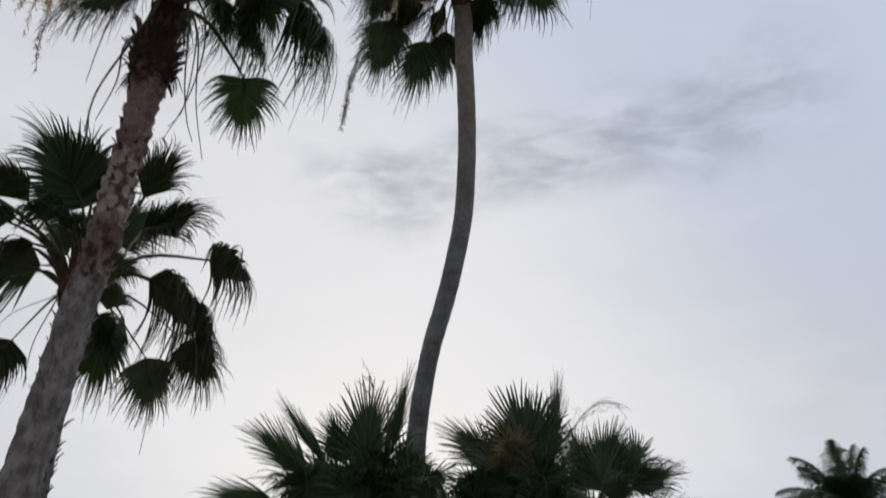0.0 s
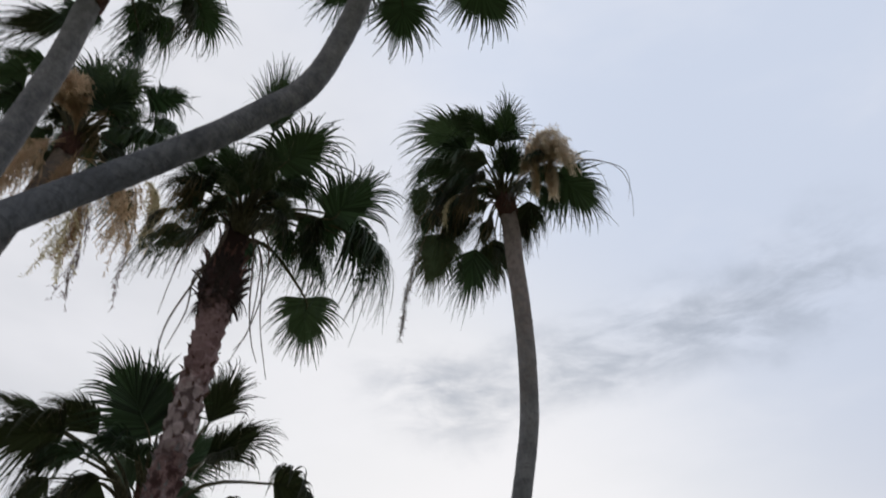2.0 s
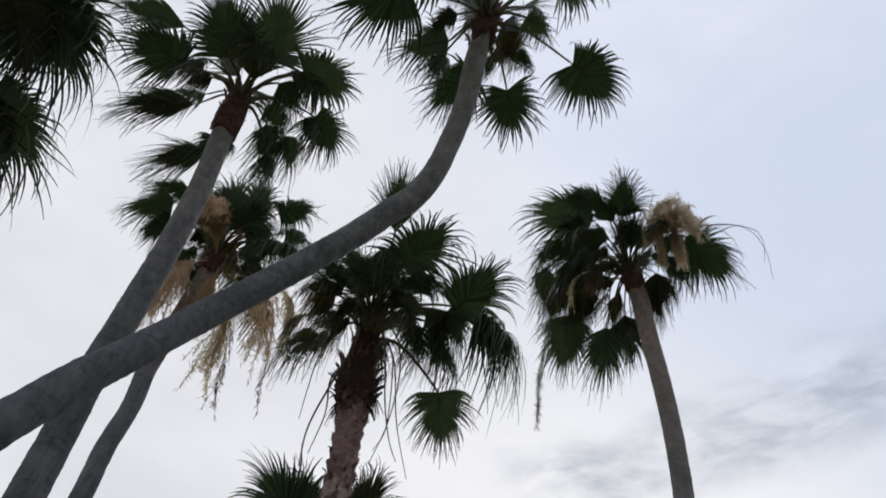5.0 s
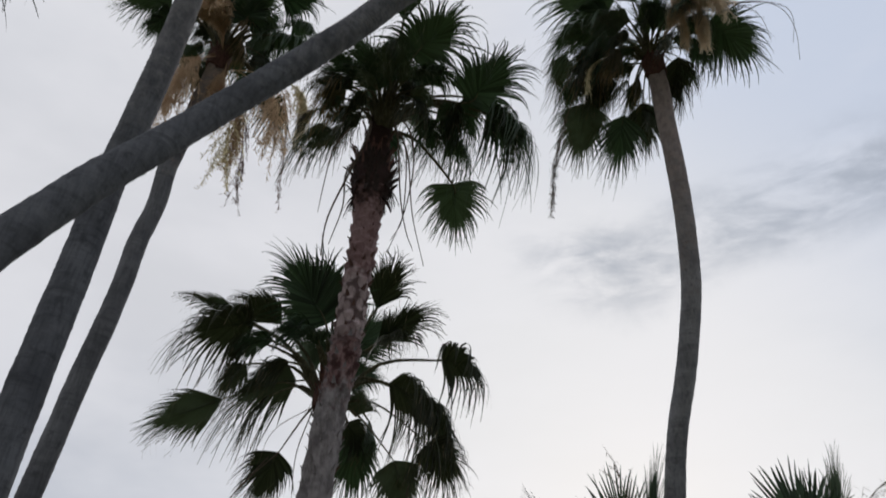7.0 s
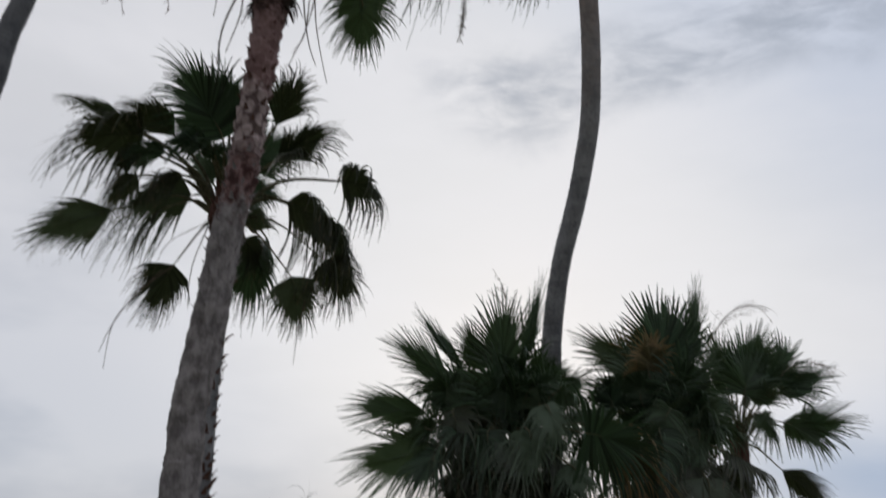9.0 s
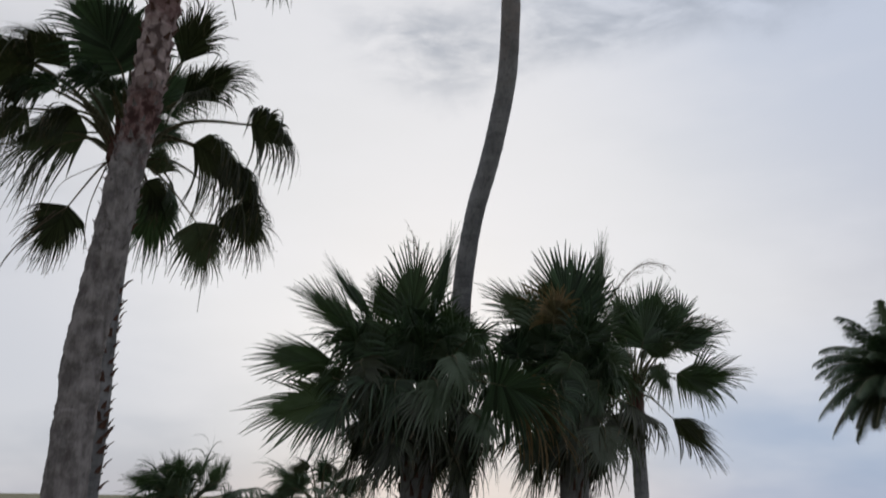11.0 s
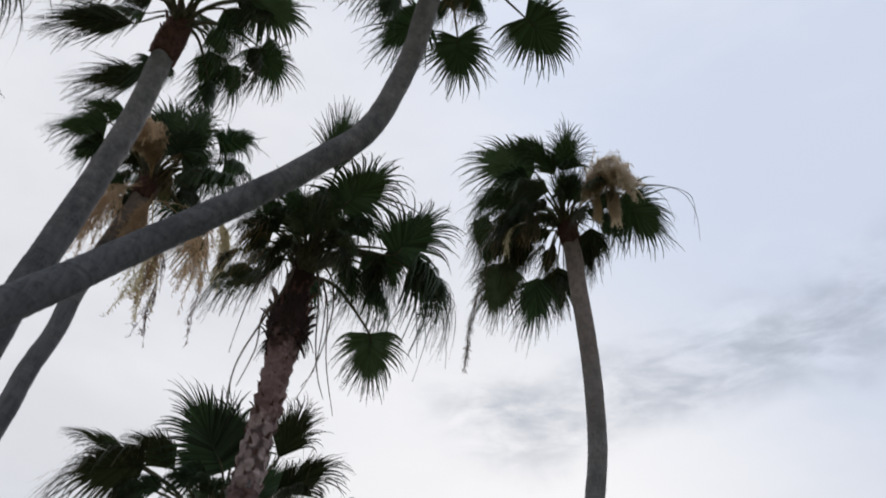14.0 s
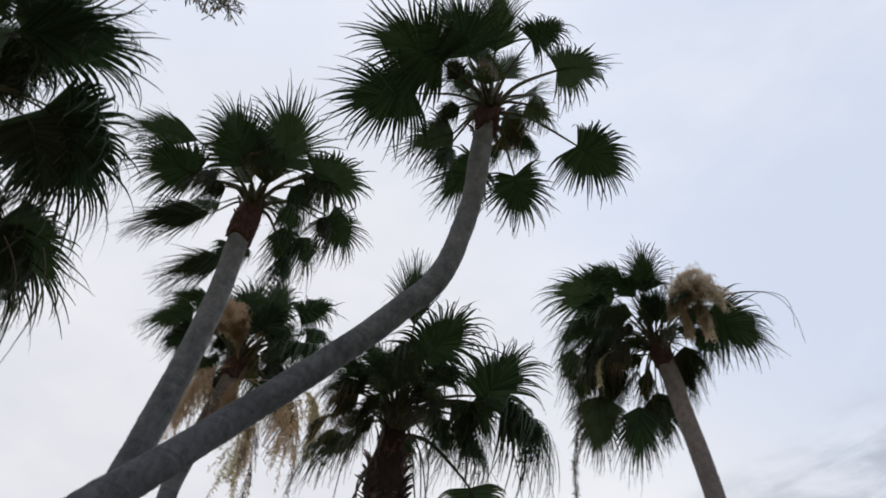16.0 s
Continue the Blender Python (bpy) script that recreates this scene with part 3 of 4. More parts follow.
def feather_palm(points, centre, label, seed, count=62):
    """A palm with long arching fronds whose leaflets hang from both sides of the rib."""
    thing = tagged(new("feather_palm"), label, "palm tree")
    thing.empty_display_size = 0.3
    c, rng = Vector(centre), random.Random(seed)
    me, samples = trunk_mesh([tuple(p) for p in points] + [(c.x, c.y, c.z, points[-1][3] * 0.8)], [seed * 1.7], BARK, 0.02)
    part("trunk", me, thing)
    palm = Palm(thing, c, samples, rng, seed, 0.5, 1.0)
    for k in range(count):
        az, el = k * 137.5, 78 - 105 * (k / count) ** 0.9 + rng.uniform(-8, 8)
        p, d, long = c.copy(), way_of(az, el), rng.uniform(1.75, 2.25)
        rib = [p.copy()]
        for j in range(22):
            d = (d + (DOWN + WIND * 0.6) * (0.022 + 0.0046 * j) * rng.uniform(0.8, 1.2)).normalized()
            p = p + d * (long / 22)
            rib.append(p.copy())
        verts, faces = [], []
        tube(verts, faces, rib, [0.03 * (1 - 0.85 * j / 22) for j in range(23)], 5, 0.6)
        frond_rib = part("frond", mesh_of("frond", verts, faces, STALK), thing)
        verts, faces, along = [], [], []
        for j in range(3, 23):
            ahead = (rib[j] - rib[j - 1]).normalized()
            side = ahead.cross(Vector((0, 0, 1)))
            side = side.normalized() if side.length > 1e-3 else Vector((1, 0, 0))
            for step in (0.0, 0.25, 0.5, 0.75):
                o = rib[j - 1].lerp(rib[j], step)
                size = 0.62 * math.sin(math.pi * (0.12 + 0.80 * (j + step) / 23)) * rng.uniform(0.8, 1.15)
                for way in (-1, 1):
                    e = (side * way * 0.9 + ahead * 0.75 + Vector((0, 0, rng.uniform(-0.1, 0.25)))).normalized()
                    q, n = o.copy(), len(verts)
                    for m in range(5):
                        w = ahead * (0.018 * (1 - m / 4.2))
                        verts += [q - w, q + w]
                        along += [m / 5.0] * 2
                        e = (e + DOWN * 0.32 + WIND * 0.1).normalized()
                        q = q + e * (size / 4)
                    faces += [(n + 2 * m, n + 2 * m + 1, n + 2 * m + 3, n + 2 * m + 2) for m in range(4)]
        part("leaf_blade", mesh_of("leaf_blade", verts, faces, LEAF_OLD if el < -5 else LEAF, True, along), frond_rib)
    return palm


# ---- ground ----


def make_ground():
    verts, faces = [], []
    rings = [0.0, 2, 4, 6, 9, 13, 18, 26, 40, 70, 130, 260, 600, 1500, 4000]
    around = 48
    for k, r in enumerate(rings):
        for j in range(around):
            a = 2 * math.pi * j / around
            x, y = r * math.cos(a), r * math.sin(a)
            verts.append(Vector((x, y, noise.noise(Vector((x * 0.2, y * 0.2, 0))) * 0.05 if r < 100 else 0.0)))
    for k in range(len(rings) - 1):
        for j in range(around):
            a, b = k * around + j, k * around + (j + 1) % around
            faces.append((a, a + around, b + around, b))
    ob = new("ground", mesh_of("ground", verts, faces, GROUND))
    tagged(ob, "dry lawn and bare soil under the palms", "ground", kind="structure")


make_ground()

# ---- palms ----
CENTRE_A = (0.30, 9.55, 12.61)
TRUNK_A = [
    (-0.48, 12.74, -0.10, 0.251),
    (-0.48, 12.73, 1.06, 0.179),
    (-0.49, 12.67, 2.09, 0.174),
    (-0.52, 12.52, 3.07, 0.169),
    (-0.47, 12.24, 4.07, 0.164),
    (-0.44, 11.99, 4.77, 0.165),
    (-0.34, 11.73, 5.47, 0.158),
    (-0.19, 11.49, 6.16, 0.157),
    (0.02, 11.27, 6.84, 0.157),
    (0.20, 11.05, 7.54, 0.158),
    (0.34, 10.81, 8.24, 0.159),
    (0.40, 10.56, 8.95, 0.159),
    (0.42, 10.32, 9.68, 0.158),
    (0.41, 10.10, 10.41, 0.156),
    (0.38, 9.92, 11.15, 0.158),
    (0.37, 9.74, 11.89, 0.162),
]
palm_a = fan_palm(TRUNK_A, CENTRE_A, 'tall slender fan palm, curved grey trunk, straw-coloured flower stalks', 1, bark=BARK_PALE)
leaf(palm_a, -87, 11, 1.08, -78, 14, 1.07, 0.22, -6, 62)
leaf(palm_a, -121, 35, 1.13, -160, 12, 1.57, 0.42, 22, 78)
leaf(palm_a, -126, 14, 0.71, -171, 4, 1.73, 0.50, 25, 60)
leaf(palm_a, -14, 7, 1.10, 32, -32, 1.38, 0.45, -19, 92)
leaf(palm_a, 11, -22, 0.51, 93, -22, 1.10, 0.60, 4, 60, mat=LEAF_OLD)
leaf(palm_a, 105, -16, 1.03, 89, -29, 1.15, 0.40, -0, 66, mat=LEAF_OLD)
leaf(palm_a, 159, -19, 1.44, 116, -44, 1.39, 0.40, 10, 66, mat=LEAF_OLD)
leaf(palm_a, 129, -35, 1.22, 113, -45, 1.41, 0.35, 10, 66)
leaf(palm_a, -171, 6, 1.58, 105, -12, 1.02, 0.70, 4, 60, mat=LEAF_OLD)
leaf(palm_a, 178, -2, 1.11, 90, -11, 0.93, 0.70, -2, 60, mat=LEAF_DRY)
leaf(palm_a, 149, -0, 0.36, 155, 1, 0.78, 0.60, 25, 45, mat=LEAF_OLD)
leaf(palm_a, -90, -0, 0.37, -88, 8, 0.97, 0.20, -2, 32, mat=LEAF_YOUNG)
leaf(palm_a, -76, -6, 0.47, -79, 7, 0.99, 0.20, -7, 30)
leaf(palm_a, -111, 7, 0.75, -150, 7, 0.87, 0.50, 22, 50, mat=LEAF_OLD)
leaf(palm_a, -151, 14, 0.62, 175, 2, 1.07, 0.70, 26, 55, mat=LEAF_OLD)
leaf(palm_a, -128, 25, 1.07, -160, 5, 0.86, 0.50, 23, 60)
leaf(palm_a, -96, 9, 1.04, -115, 8, 0.99, 0.30, 10, 45)
leaf(palm_a, -135, 19, 0.19, -179, 5, 0.79, 0.60, 26, 40)
leaf(palm_a, -26, 1, 0.46, 16, -11, 0.84, 0.60, -24, 40)
leaf(palm_a, 156, -8, 1.03, 120, -10, 1.02, 0.80, 13, 50, mat=LEAF_OLD)
leaf(palm_a, -104, 38, 1.30, -143, 7, 0.91, 0.35, 18, 50)
leaf(palm_a, -153, 20, 1.35, 154, -1, 0.91, 0.70, 22, 60)
leaf(palm_a, 159, -3, 0.86, 107, -11, 0.99, 0.75, 7, 60, mat=LEAF_OLD)
leaf(palm_a, 120, -5, 0.69, 103, -14, 1.02, 0.75, 7, 50, mat=LEAF_OLD)
leaf(palm_a, 174, -6, 1.41, 121, -10, 1.01, 0.75, 12, 60)
leaf(palm_a, 172, 8, 0.60, 138, -3, 0.90, 0.70, 21, 55, mat=LEAF_OLD)
leaf(palm_a, -164, 7, 0.91, 150, -4, 1.05, 0.70, 22, 60)
finish_crown(palm_a, heart=3, fill=26, grow=1.3)

CENTRE_B = (-2.97, 5.71, 8.09)
TRUNK_B = [
    (-3.41, 6.15, -0.10, 0.252),
    (-3.41, 6.14, 1.23, 0.172),
    (-3.42, 6.12, 2.02, 0.164),
    (-3.42, 6.11, 2.32, 0.160),
    (-3.43, 6.09, 2.62, 0.158),
    (-3.41, 6.08, 2.92, 0.156),
    (-3.38, 6.08, 3.22, 0.155),
    (-3.35, 6.07, 3.52, 0.155),
    (-3.33, 6.06, 3.82, 0.154),
    (-3.31, 6.05, 4.12, 0.150),
    (-3.29, 6.04, 4.42, 0.147),
    (-3.25, 6.04, 4.72, 0.148),
    (-3.22, 6.03, 5.02, 0.147),
    (-3.20, 6.01, 5.32, 0.145),
    (-3.18, 5.99, 5.62, 0.143),
    (-3.16, 5.97, 5.92, 0.140),
    (-3.14, 5.96, 6.22, 0.142),
    (-3.13, 5.94, 6.52, 0.142),
    (-3.11, 5.92, 6.82, 0.161),
    (-3.11, 5.90, 7.12, 0.214),
    (-3.11, 5.88, 7.42, 0.208),
    (-3.10, 5.87, 7.63, 0.175),
]
palm_b = fan_palm(TRUNK_B, CENTRE_B, 'stout fan palm with flaking reddish-brown bark and shaggy boots', 2, bark=BARK_RED, rough=0.013, web=0.57, scales=(4.5, 7.6))
leaf(palm_b, 53, -28, 1.19, 99, -35, 0.84, 0.36, -6, 108)
leaf(palm_b, 14, 9, 1.04, -26, 30, 1.02, 0.38, -19, 74)
leaf(palm_b, 11, 12, 1.00, 87, -15, 0.78, 0.70, -11, 64)
leaf(palm_b, 21, 1, 1.24, 25, -12, 1.09, 0.80, -29, 84)
leaf(palm_b, 19, 3, 1.32, 50, -7, 0.66, 0.75, -24, 85, mat=LEAF_OLD)
leaf(palm_b, 23, 3, 0.54, 97, -17, 0.76, 0.72, -8, 66)
leaf(palm_b, -45, 12, 0.84, -21, 29, 1.04, 0.46, -17, 95)
leaf(palm_b, -54, 35, 0.96, 131, -32, 0.87, 0.50, 6, 60)
leaf(palm_b, -56, 41, 1.12, -66, 35, 0.98, 0.06, 1, 36)
leaf(palm_b, -74, -13, 0.47, -82, 21, 0.76, 0.35, 10, 62)
leaf(palm_b, -111, -5, 0.53, -98, 2, 0.63, 0.60, 20, 40, mat=LEAF_OLD)
leaf(palm_b, -177, -10, 0.66, -156, -10, 0.78, 0.85, 30, 40, mat=LEAF_OLD)
leaf(palm_b, 9, 7, 0.87, 97, -9, 0.56, 0.85, -7, 60, mat=LEAF_OLD)
leaf(palm_b, -124, 1, 0.30, -173, -9, 0.41, 0.75, 26, 32)
leaf(palm_b, -4, 20, 0.28, -52, 9, 0.59, 0.50, -7, 45, mat=LEAF_OLD)
leaf(palm_b, 28, 9, 0.80, 100, -14, 0.67, 0.80, -6, 60)
leaf(palm_b, -21, 5, 0.71, -43, 6, 0.59, 0.50, -12, 70)
leaf(palm_b, -96, 5, 0.52, -86, 1, 0.51, 0.50, 14, 45)
leaf(palm_b, 21, -1, 1.59, 70, -10, 0.58, 0.85, -17, 70)
leaf(palm_b, -150, -9, 0.80, -175, -12, 0.40, 0.85, 25, 32, mat=LEAF_OLD)
leaf(palm_b, -86, -15, 0.55, 155, -12, 0.65, 0.70, 16, 40, mat=LEAF_OLD)
leaf(palm_b, -83, 17, 0.51, -131, -5, 0.47, 0.50, 27, 40)
leaf(palm_b, -31, 0, 0.53, 42, 2, 0.43, 0.60, -27, 40)
leaf(palm_b, -42, 2, 0.64, -13, 5, 0.39, 0.40, -22, 35, mat=LEAF_YOUNG)
leaf(palm_b, -67, 16, 0.51, -75, 3, 0.54, 0.20, 7, 30, mat=LEAF_YOUNG)
leaf(palm_b, -53, 7, 0.58, -60, 5, 0.54, 0.20, -2, 30, mat=LEAF_YOUNG)
leaf(palm_b, -142, -7, 0.26, 154, -15, 0.71, 0.80, 16, 28, mat=LEAF_OLD)
leaf(palm_b, 9, 16, 0.42, 78, -7, 0.62, 0.80, -18, 40)
leaf(palm_b, -119, -15, 0.57, -170, -10, 0.45, 0.60, 26, 35)
leaf(palm_b, -119, 4, 0.67, -143, -8, 0.47, 0.50, 28, 28, mat=LEAF_OLD)
leaf(palm_b, -98, -1, 0.68, -103, -1, 0.57, 0.30, 21, 35)
leaf(palm_b, -59, -14, 0.66, -78, 9, 0.46, 0.20, 8, 25, mat=LEAF_YOUNG)
leaf(palm_b, -50, -14, 0.67, -50, 8, 0.44, 0.20, -7, 25, mat=LEAF_YOUNG)
leaf(palm_b, -73, -19, 0.64, -94, -4, 0.41, 0.30, 18, 25, mat=LEAF_YOUNG)
leaf(palm_b, -36, -16, 0.59, -16, -0, 0.40, 0.40, -23, 25, mat=LEAF_YOUNG)
finish_crown(palm_b, heart=5, fill=8, bases=18, stub=LEAF_BASE, sheath=0)

CENTRE_C = (-4.17, 7.47, 5.39)
TRUNK_C = [
    (-3.88, 7.34, -0.10, 0.184),
    (-3.88, 7.34, 0.65, 0.130),
    (-3.89, 7.34, 1.30, 0.125),
    (-3.89, 7.32, 1.98, 0.121),
    (-3.90, 7.31, 2.43, 0.123),
    (-3.93, 7.28, 3.01, 0.126),
    (-3.94, 7.26, 3.63, 0.130),
    (-3.97, 7.22, 4.83, 0.143),
]
palm_c = fan_palm(TRUNK_C, CENTRE_C, 'shorter fan palm with drooping crown and stubbly trunk, behind stout palm', 3, web=0.68)
leaf(palm_c, -71, 37, 0.86, -111, 44, 1.17, 0.26, 28, 90)
leaf(palm_c, -18, 54, 1.15, -43, 37, 0.89, 0.30, -12, 40, mat=LEAF_OLD)
leaf(palm_c, -13, 34, 0.85, -12, 30, 0.94, 0.40, -30, 38, mat=LEAF_OLD)
leaf(palm_c, 16, 17, 1.45, 16, 4, 0.83, 0.86, -41, 84, mat=LEAF_OLD)
leaf(palm_c, 16, 7, 0.76, 28, -14, 1.15, 0.78, -42, 62, mat=LEAF_OLD)
leaf(palm_c, 26, -1, 1.12, 42, -26, 1.09, 0.80, -39, 55, mat=LEAF_OLD)
leaf(palm_c, 34, -21, 1.39, 58, -29, 0.85, 0.50, -34, 84, mat=LEAF_OLD)
leaf(palm_c, 44, -37, 1.19, 87, -42, 0.85, 0.50, -18, 78, mat=LEAF_OLD)
leaf(palm_c, 88, -22, 0.82, 93, -56, 0.95, 0.60, -14, 90)
leaf(palm_c, 87, -24, 0.58, 63, -19, 0.62, 0.60, -36, 70, mat=LEAF_OLD)
leaf(palm_c, 168, -49, 0.94, 153, -43, 0.82, 0.50, 21, 74, mat=LEAF_OLD)
leaf(palm_c, -152, 9, 0.39, -149, -8, 1.17, 0.80, 43, 70, mat=LEAF_OLD)
leaf(palm_c, -152, -13, 1.24, -152, -27, 1.05, 0.25, 43, 46, mat=LEAF_OLD)
leaf(palm_c, -132, 28, 1.19, -143, -4, 1.14, 0.60, 40, 78, mat=LEAF_OLD)
leaf(palm_c, -132, 27, 1.40, -122, 9, 0.80, 0.30, 37, 24, mat=LEAF_OLD)
leaf(palm_c, -124, 40, 0.97, -108, 18, 0.81, 0.35, 31, 38, mat=LEAF_OLD)
leaf(palm_c, -73, 17, 0.75, -84, 19, 0.53, 0.45, 18, 55)
leaf(palm_c, -136, 23, 1.03, -159, -17, 0.62, 0.80, 39, 70, mat=LEAF_OLD)
leaf(palm_c, -82, 25, 0.85, -123, 4, 0.57, 0.60, 38, 50)
leaf(palm_c, -67, 51, 0.92, -79, 42, 0.84, 0.35, 11, 60)
leaf(palm_c, -144, 8, 1.02, 172, -29, 0.67, 0.80, 28, 60, mat=LEAF_OLD)
leaf(palm_c, -123, 24, 0.89, -132, -2, 0.52, 0.50, 41, 50)
leaf(palm_c, -112, 10, 0.63, -151, -11, 0.51, 0.70, 42, 50, mat=LEAF_OLD)
leaf(palm_c, -36, 30, 0.29, 127, -31, 0.63, 0.70, 6, 50, mat=LEAF_OLD)
leaf(palm_c, 62, -23, 0.52, -54, 32, 0.62, 0.50, -7, 50, mat=LEAF_OLD)
finish_crown(palm_c, heart=6, fill=3, sheath=0.4)

CENTRE_D = (-0.77, 2.91, 9.58)
TRUNK_D = [
    (-3.92, 1.86, -0.10, 0.190),
    (-3.91, 1.88, 1.18, 0.136),
    (-3.85, 1.99, 2.31, 0.132),
    (-3.71, 2.21, 3.36, 0.128),
    (-3.45, 2.60, 4.40, 0.125),
    (-3.25, 2.90, 5.04, 0.120),
    (-3.06, 3.20, 5.68, 0.117),
    (-2.73, 3.44, 6.28, 0.120),
    (-2.33, 3.60, 6.81, 0.120),
    (-2.14, 3.65, 7.04, 0.119),
    (-1.96, 3.68, 7.25, 0.119),
    (-1.76, 3.72, 7.47, 0.120),
    (-1.61, 3.72, 7.69, 0.120),
    (-1.49, 3.68, 7.90, 0.116),
    (-1.30, 3.56, 8.30, 0.112),
    (-1.15, 3.42, 8.61, 0.113),
    (-1.01, 3.21, 8.95, 0.116),
]
palm_d = fan_palm(TRUNK_D, CENTRE_D, 'leaning fan palm whose smooth grey trunk bends sharply upward', 4, bark=BARK_SHADED)
leaf(palm_d, -150, -6, 0.85, -158, -7, 1.04, 0.35, 13, 120)
leaf(palm_d, -114, -17, 0.77, -130, 4, 1.07, 0.35, 11, 115)
leaf(palm_d, -93, -12, 0.63, -85, 14, 0.91, 0.25, 3, 85)
leaf(palm_d, -82, -3, 0.22, -66, -20, 0.50, 0.25, -2, 60, mat=LEAF_YOUNG)
leaf(palm_d, -40, -8, 0.85, -19, -18, 0.61, 0.60, -11, 110)
leaf(palm_d, -7, -1, 0.81, 4, -12, 0.67, 0.50, -13, 115)
leaf(palm_d, 17, -16, 0.42, 47, 4, 0.42, 0.65, -11, 95, mat=LEAF_YOUNG)
leaf(palm_d, 43, -14, 1.09, 50, -5, 0.76, 0.42, -11, 125)
leaf(palm_d, 91, -6, 0.92, 96, 2, 0.74, 0.40, -2, 120)
leaf(palm_d, 118, 17, 0.91, 158, 1, 0.85, 0.55, 13, 100)
leaf(palm_d, 154, 15, 0.62, -170, -1, 0.77, 0.50, 14, 80, mat=LEAF_OLD)
leaf(palm_d, 68, 19, 0.35, 81, 9, 0.57, 0.85, -6, 70, mat=LEAF_DRY)
leaf(palm_d, -117, 17, 0.26, -128, -10, 0.48, 0.50, 11, 60)
leaf(palm_d, 101, 21, 0.72, -27, -11, 0.44, 0.70, -13, 60, mat=LEAF_YOUNG)
leaf(palm_d, -176, 20, 0.37, 179, 5, 0.43, 0.70, 13, 60, mat=LEAF_OLD)
finish_crown(palm_d, heart=8, sheath=0.32, young=True, fill=6, grow=0.8)

CENTRE_E = (-3.98, 3.17, 9.87)
TRUNK_E = [
    (-4.63, 3.79, -0.10, 0.225),
    (-4.63, 3.79, 1.11, 0.161),
    (-4.64, 3.81, 2.18, 0.156),
    (-4.66, 3.83, 3.19, 0.152),
    (-4.71, 3.87, 4.29, 0.147),
    (-4.76, 3.91, 5.16, 0.148),
    (-4.77, 3.91, 6.04, 0.141),
    (-4.70, 3.89, 6.91, 0.144),
    (-4.58, 3.82, 7.77, 0.139),
    (-4.40, 3.66, 8.60, 0.131),
    (-4.23, 3.42, 9.41, 0.128),
]
palm_e = fan_palm(TRUNK_E, CENTRE_E, 'tall leaning fan palm with smooth grey trunk', 5, bark=BARK_SHADED)
leaf(palm_e, -173, -17, 0.60, -150, -20, 1.14, 0.34, 20, 30, mat=LEAF_OLD)
leaf(palm_e, 141, -17, 0.91, -158, -23, 0.99, 0.36, 20, 36, mat=LEAF_OLD)
leaf(palm_e, -127, -16, 0.77, -118, -5, 0.90, 0.42, 21, 92)
leaf(palm_e, -111, 7, 0.97, -131, -10, 0.94, 0.30, 19, 32)
leaf(palm_e, -75, -19, 0.54, -75, 21, 0.89, 0.30, 12, 85)
leaf(palm_e, -27, 2, 0.57, -58, 25, 1.07, 0.30, 6, 92)
leaf(palm_e, 0, 8, 0.80, 38, 9, 0.80, 0.45, -18, 120)
leaf(palm_e, 40, 4, 0.93, 80, 5, 0.74, 0.45, -17, 118)
leaf(palm_e, 72, 27, 0.40, 67, 11, 0.62, 0.65, -21, 80)
leaf(palm_e, 90, 19, 0.62, 108, -3, 0.83, 0.70, -11, 72)
leaf(palm_e, 6, 10, 0.46, 74, 12, 0.58, 0.50, -19, 70)
leaf(palm_e, -23, 39, 0.19, -57, 1, 0.80, 0.40, 7, 50, mat=LEAF_OLD)
leaf(palm_e, -116, -29, 0.44, -166, -14, 0.47, 0.70, 15, 60, mat=LEAF_OLD)
leaf(palm_e, 80, 12, 0.82, 87, 6, 0.67, 0.70, -17, 70)
finish_crown(palm_e, heart=3, sheath=0.45, fill=9)

CENTRE_F = (-6.28, 6.17, 11.11)
TRUNK_F = [
    (-6.62, 5.92, -0.10, 0.195),
    (-6.62, 5.92, 0.94, 0.139),
    (-6.62, 5.92, 1.86, 0.135),
    (-6.63, 5.92, 2.75, 0.132),
    (-6.64, 5.96, 3.69, 0.128),
    (-6.63, 6.00, 4.40, 0.128),
    (-6.63, 6.05, 5.12, 0.128),
    (-6.61, 6.11, 5.83, 0.128),
    (-6.62, 6.17, 6.53, 0.128),
    (-6.67, 6.22, 7.23, 0.129),
    (-6.65, 6.29, 7.93, 0.128),
    (-6.67, 6.28, 8.62, 0.135),
    (-6.59, 6.29, 9.30, 0.136),
    (-6.49, 6.29, 9.99, 0.138),
    (-6.36, 6.25, 10.66, 0.139),
]
palm_f = fan_palm(TRUNK_F, CENTRE_F, 'slender fan palm with straw flower clusters, behind leaning palms', 6, bark=BARK_TAN)
leaf(palm_f, -110, 10, 1.06, -157, -25, 0.94, 0.5, 0, 75)
leaf(palm_f, -115, -6, 0.94, 175, -38, 0.68, 0.6, 0)
leaf(palm_f, -114, 41, 1.13, -145, -3, 0.85, 0.4, 0, 60)
leaf(palm_f, -24, 20, 0.79, -40, 28, 0.83, 0.4, 0)
leaf(palm_f, 1, 37, 1.18, 9, 21, 0.83, 0.55, 0)
leaf(palm_f, 9, 6, 0.82, 29, 8, 0.90, 0.75, 0)
leaf(palm_f, -46, 55, 0.53, -65, 47, 0.88, 0.3, 0)
leaf(palm_f, 65, 27, 0.68, 70, -26, 0.83, 0.8, 0, mat=LEAF_OLD)
leaf(palm_f, 57, -31, 1.17, 78, -35, 0.81, 0.7, 0)
leaf(palm_f, 153, -16, 0.57, 154, -45, 0.65, 0.8, 0, mat=LEAF_OLD)
leaf(palm_f, 51, 63, 0.72, 14, 22, 0.68, 0.6, 0)
leaf(palm_f, -68, -7, 0.72, -95, 12, 0.69, 0.3, 0)
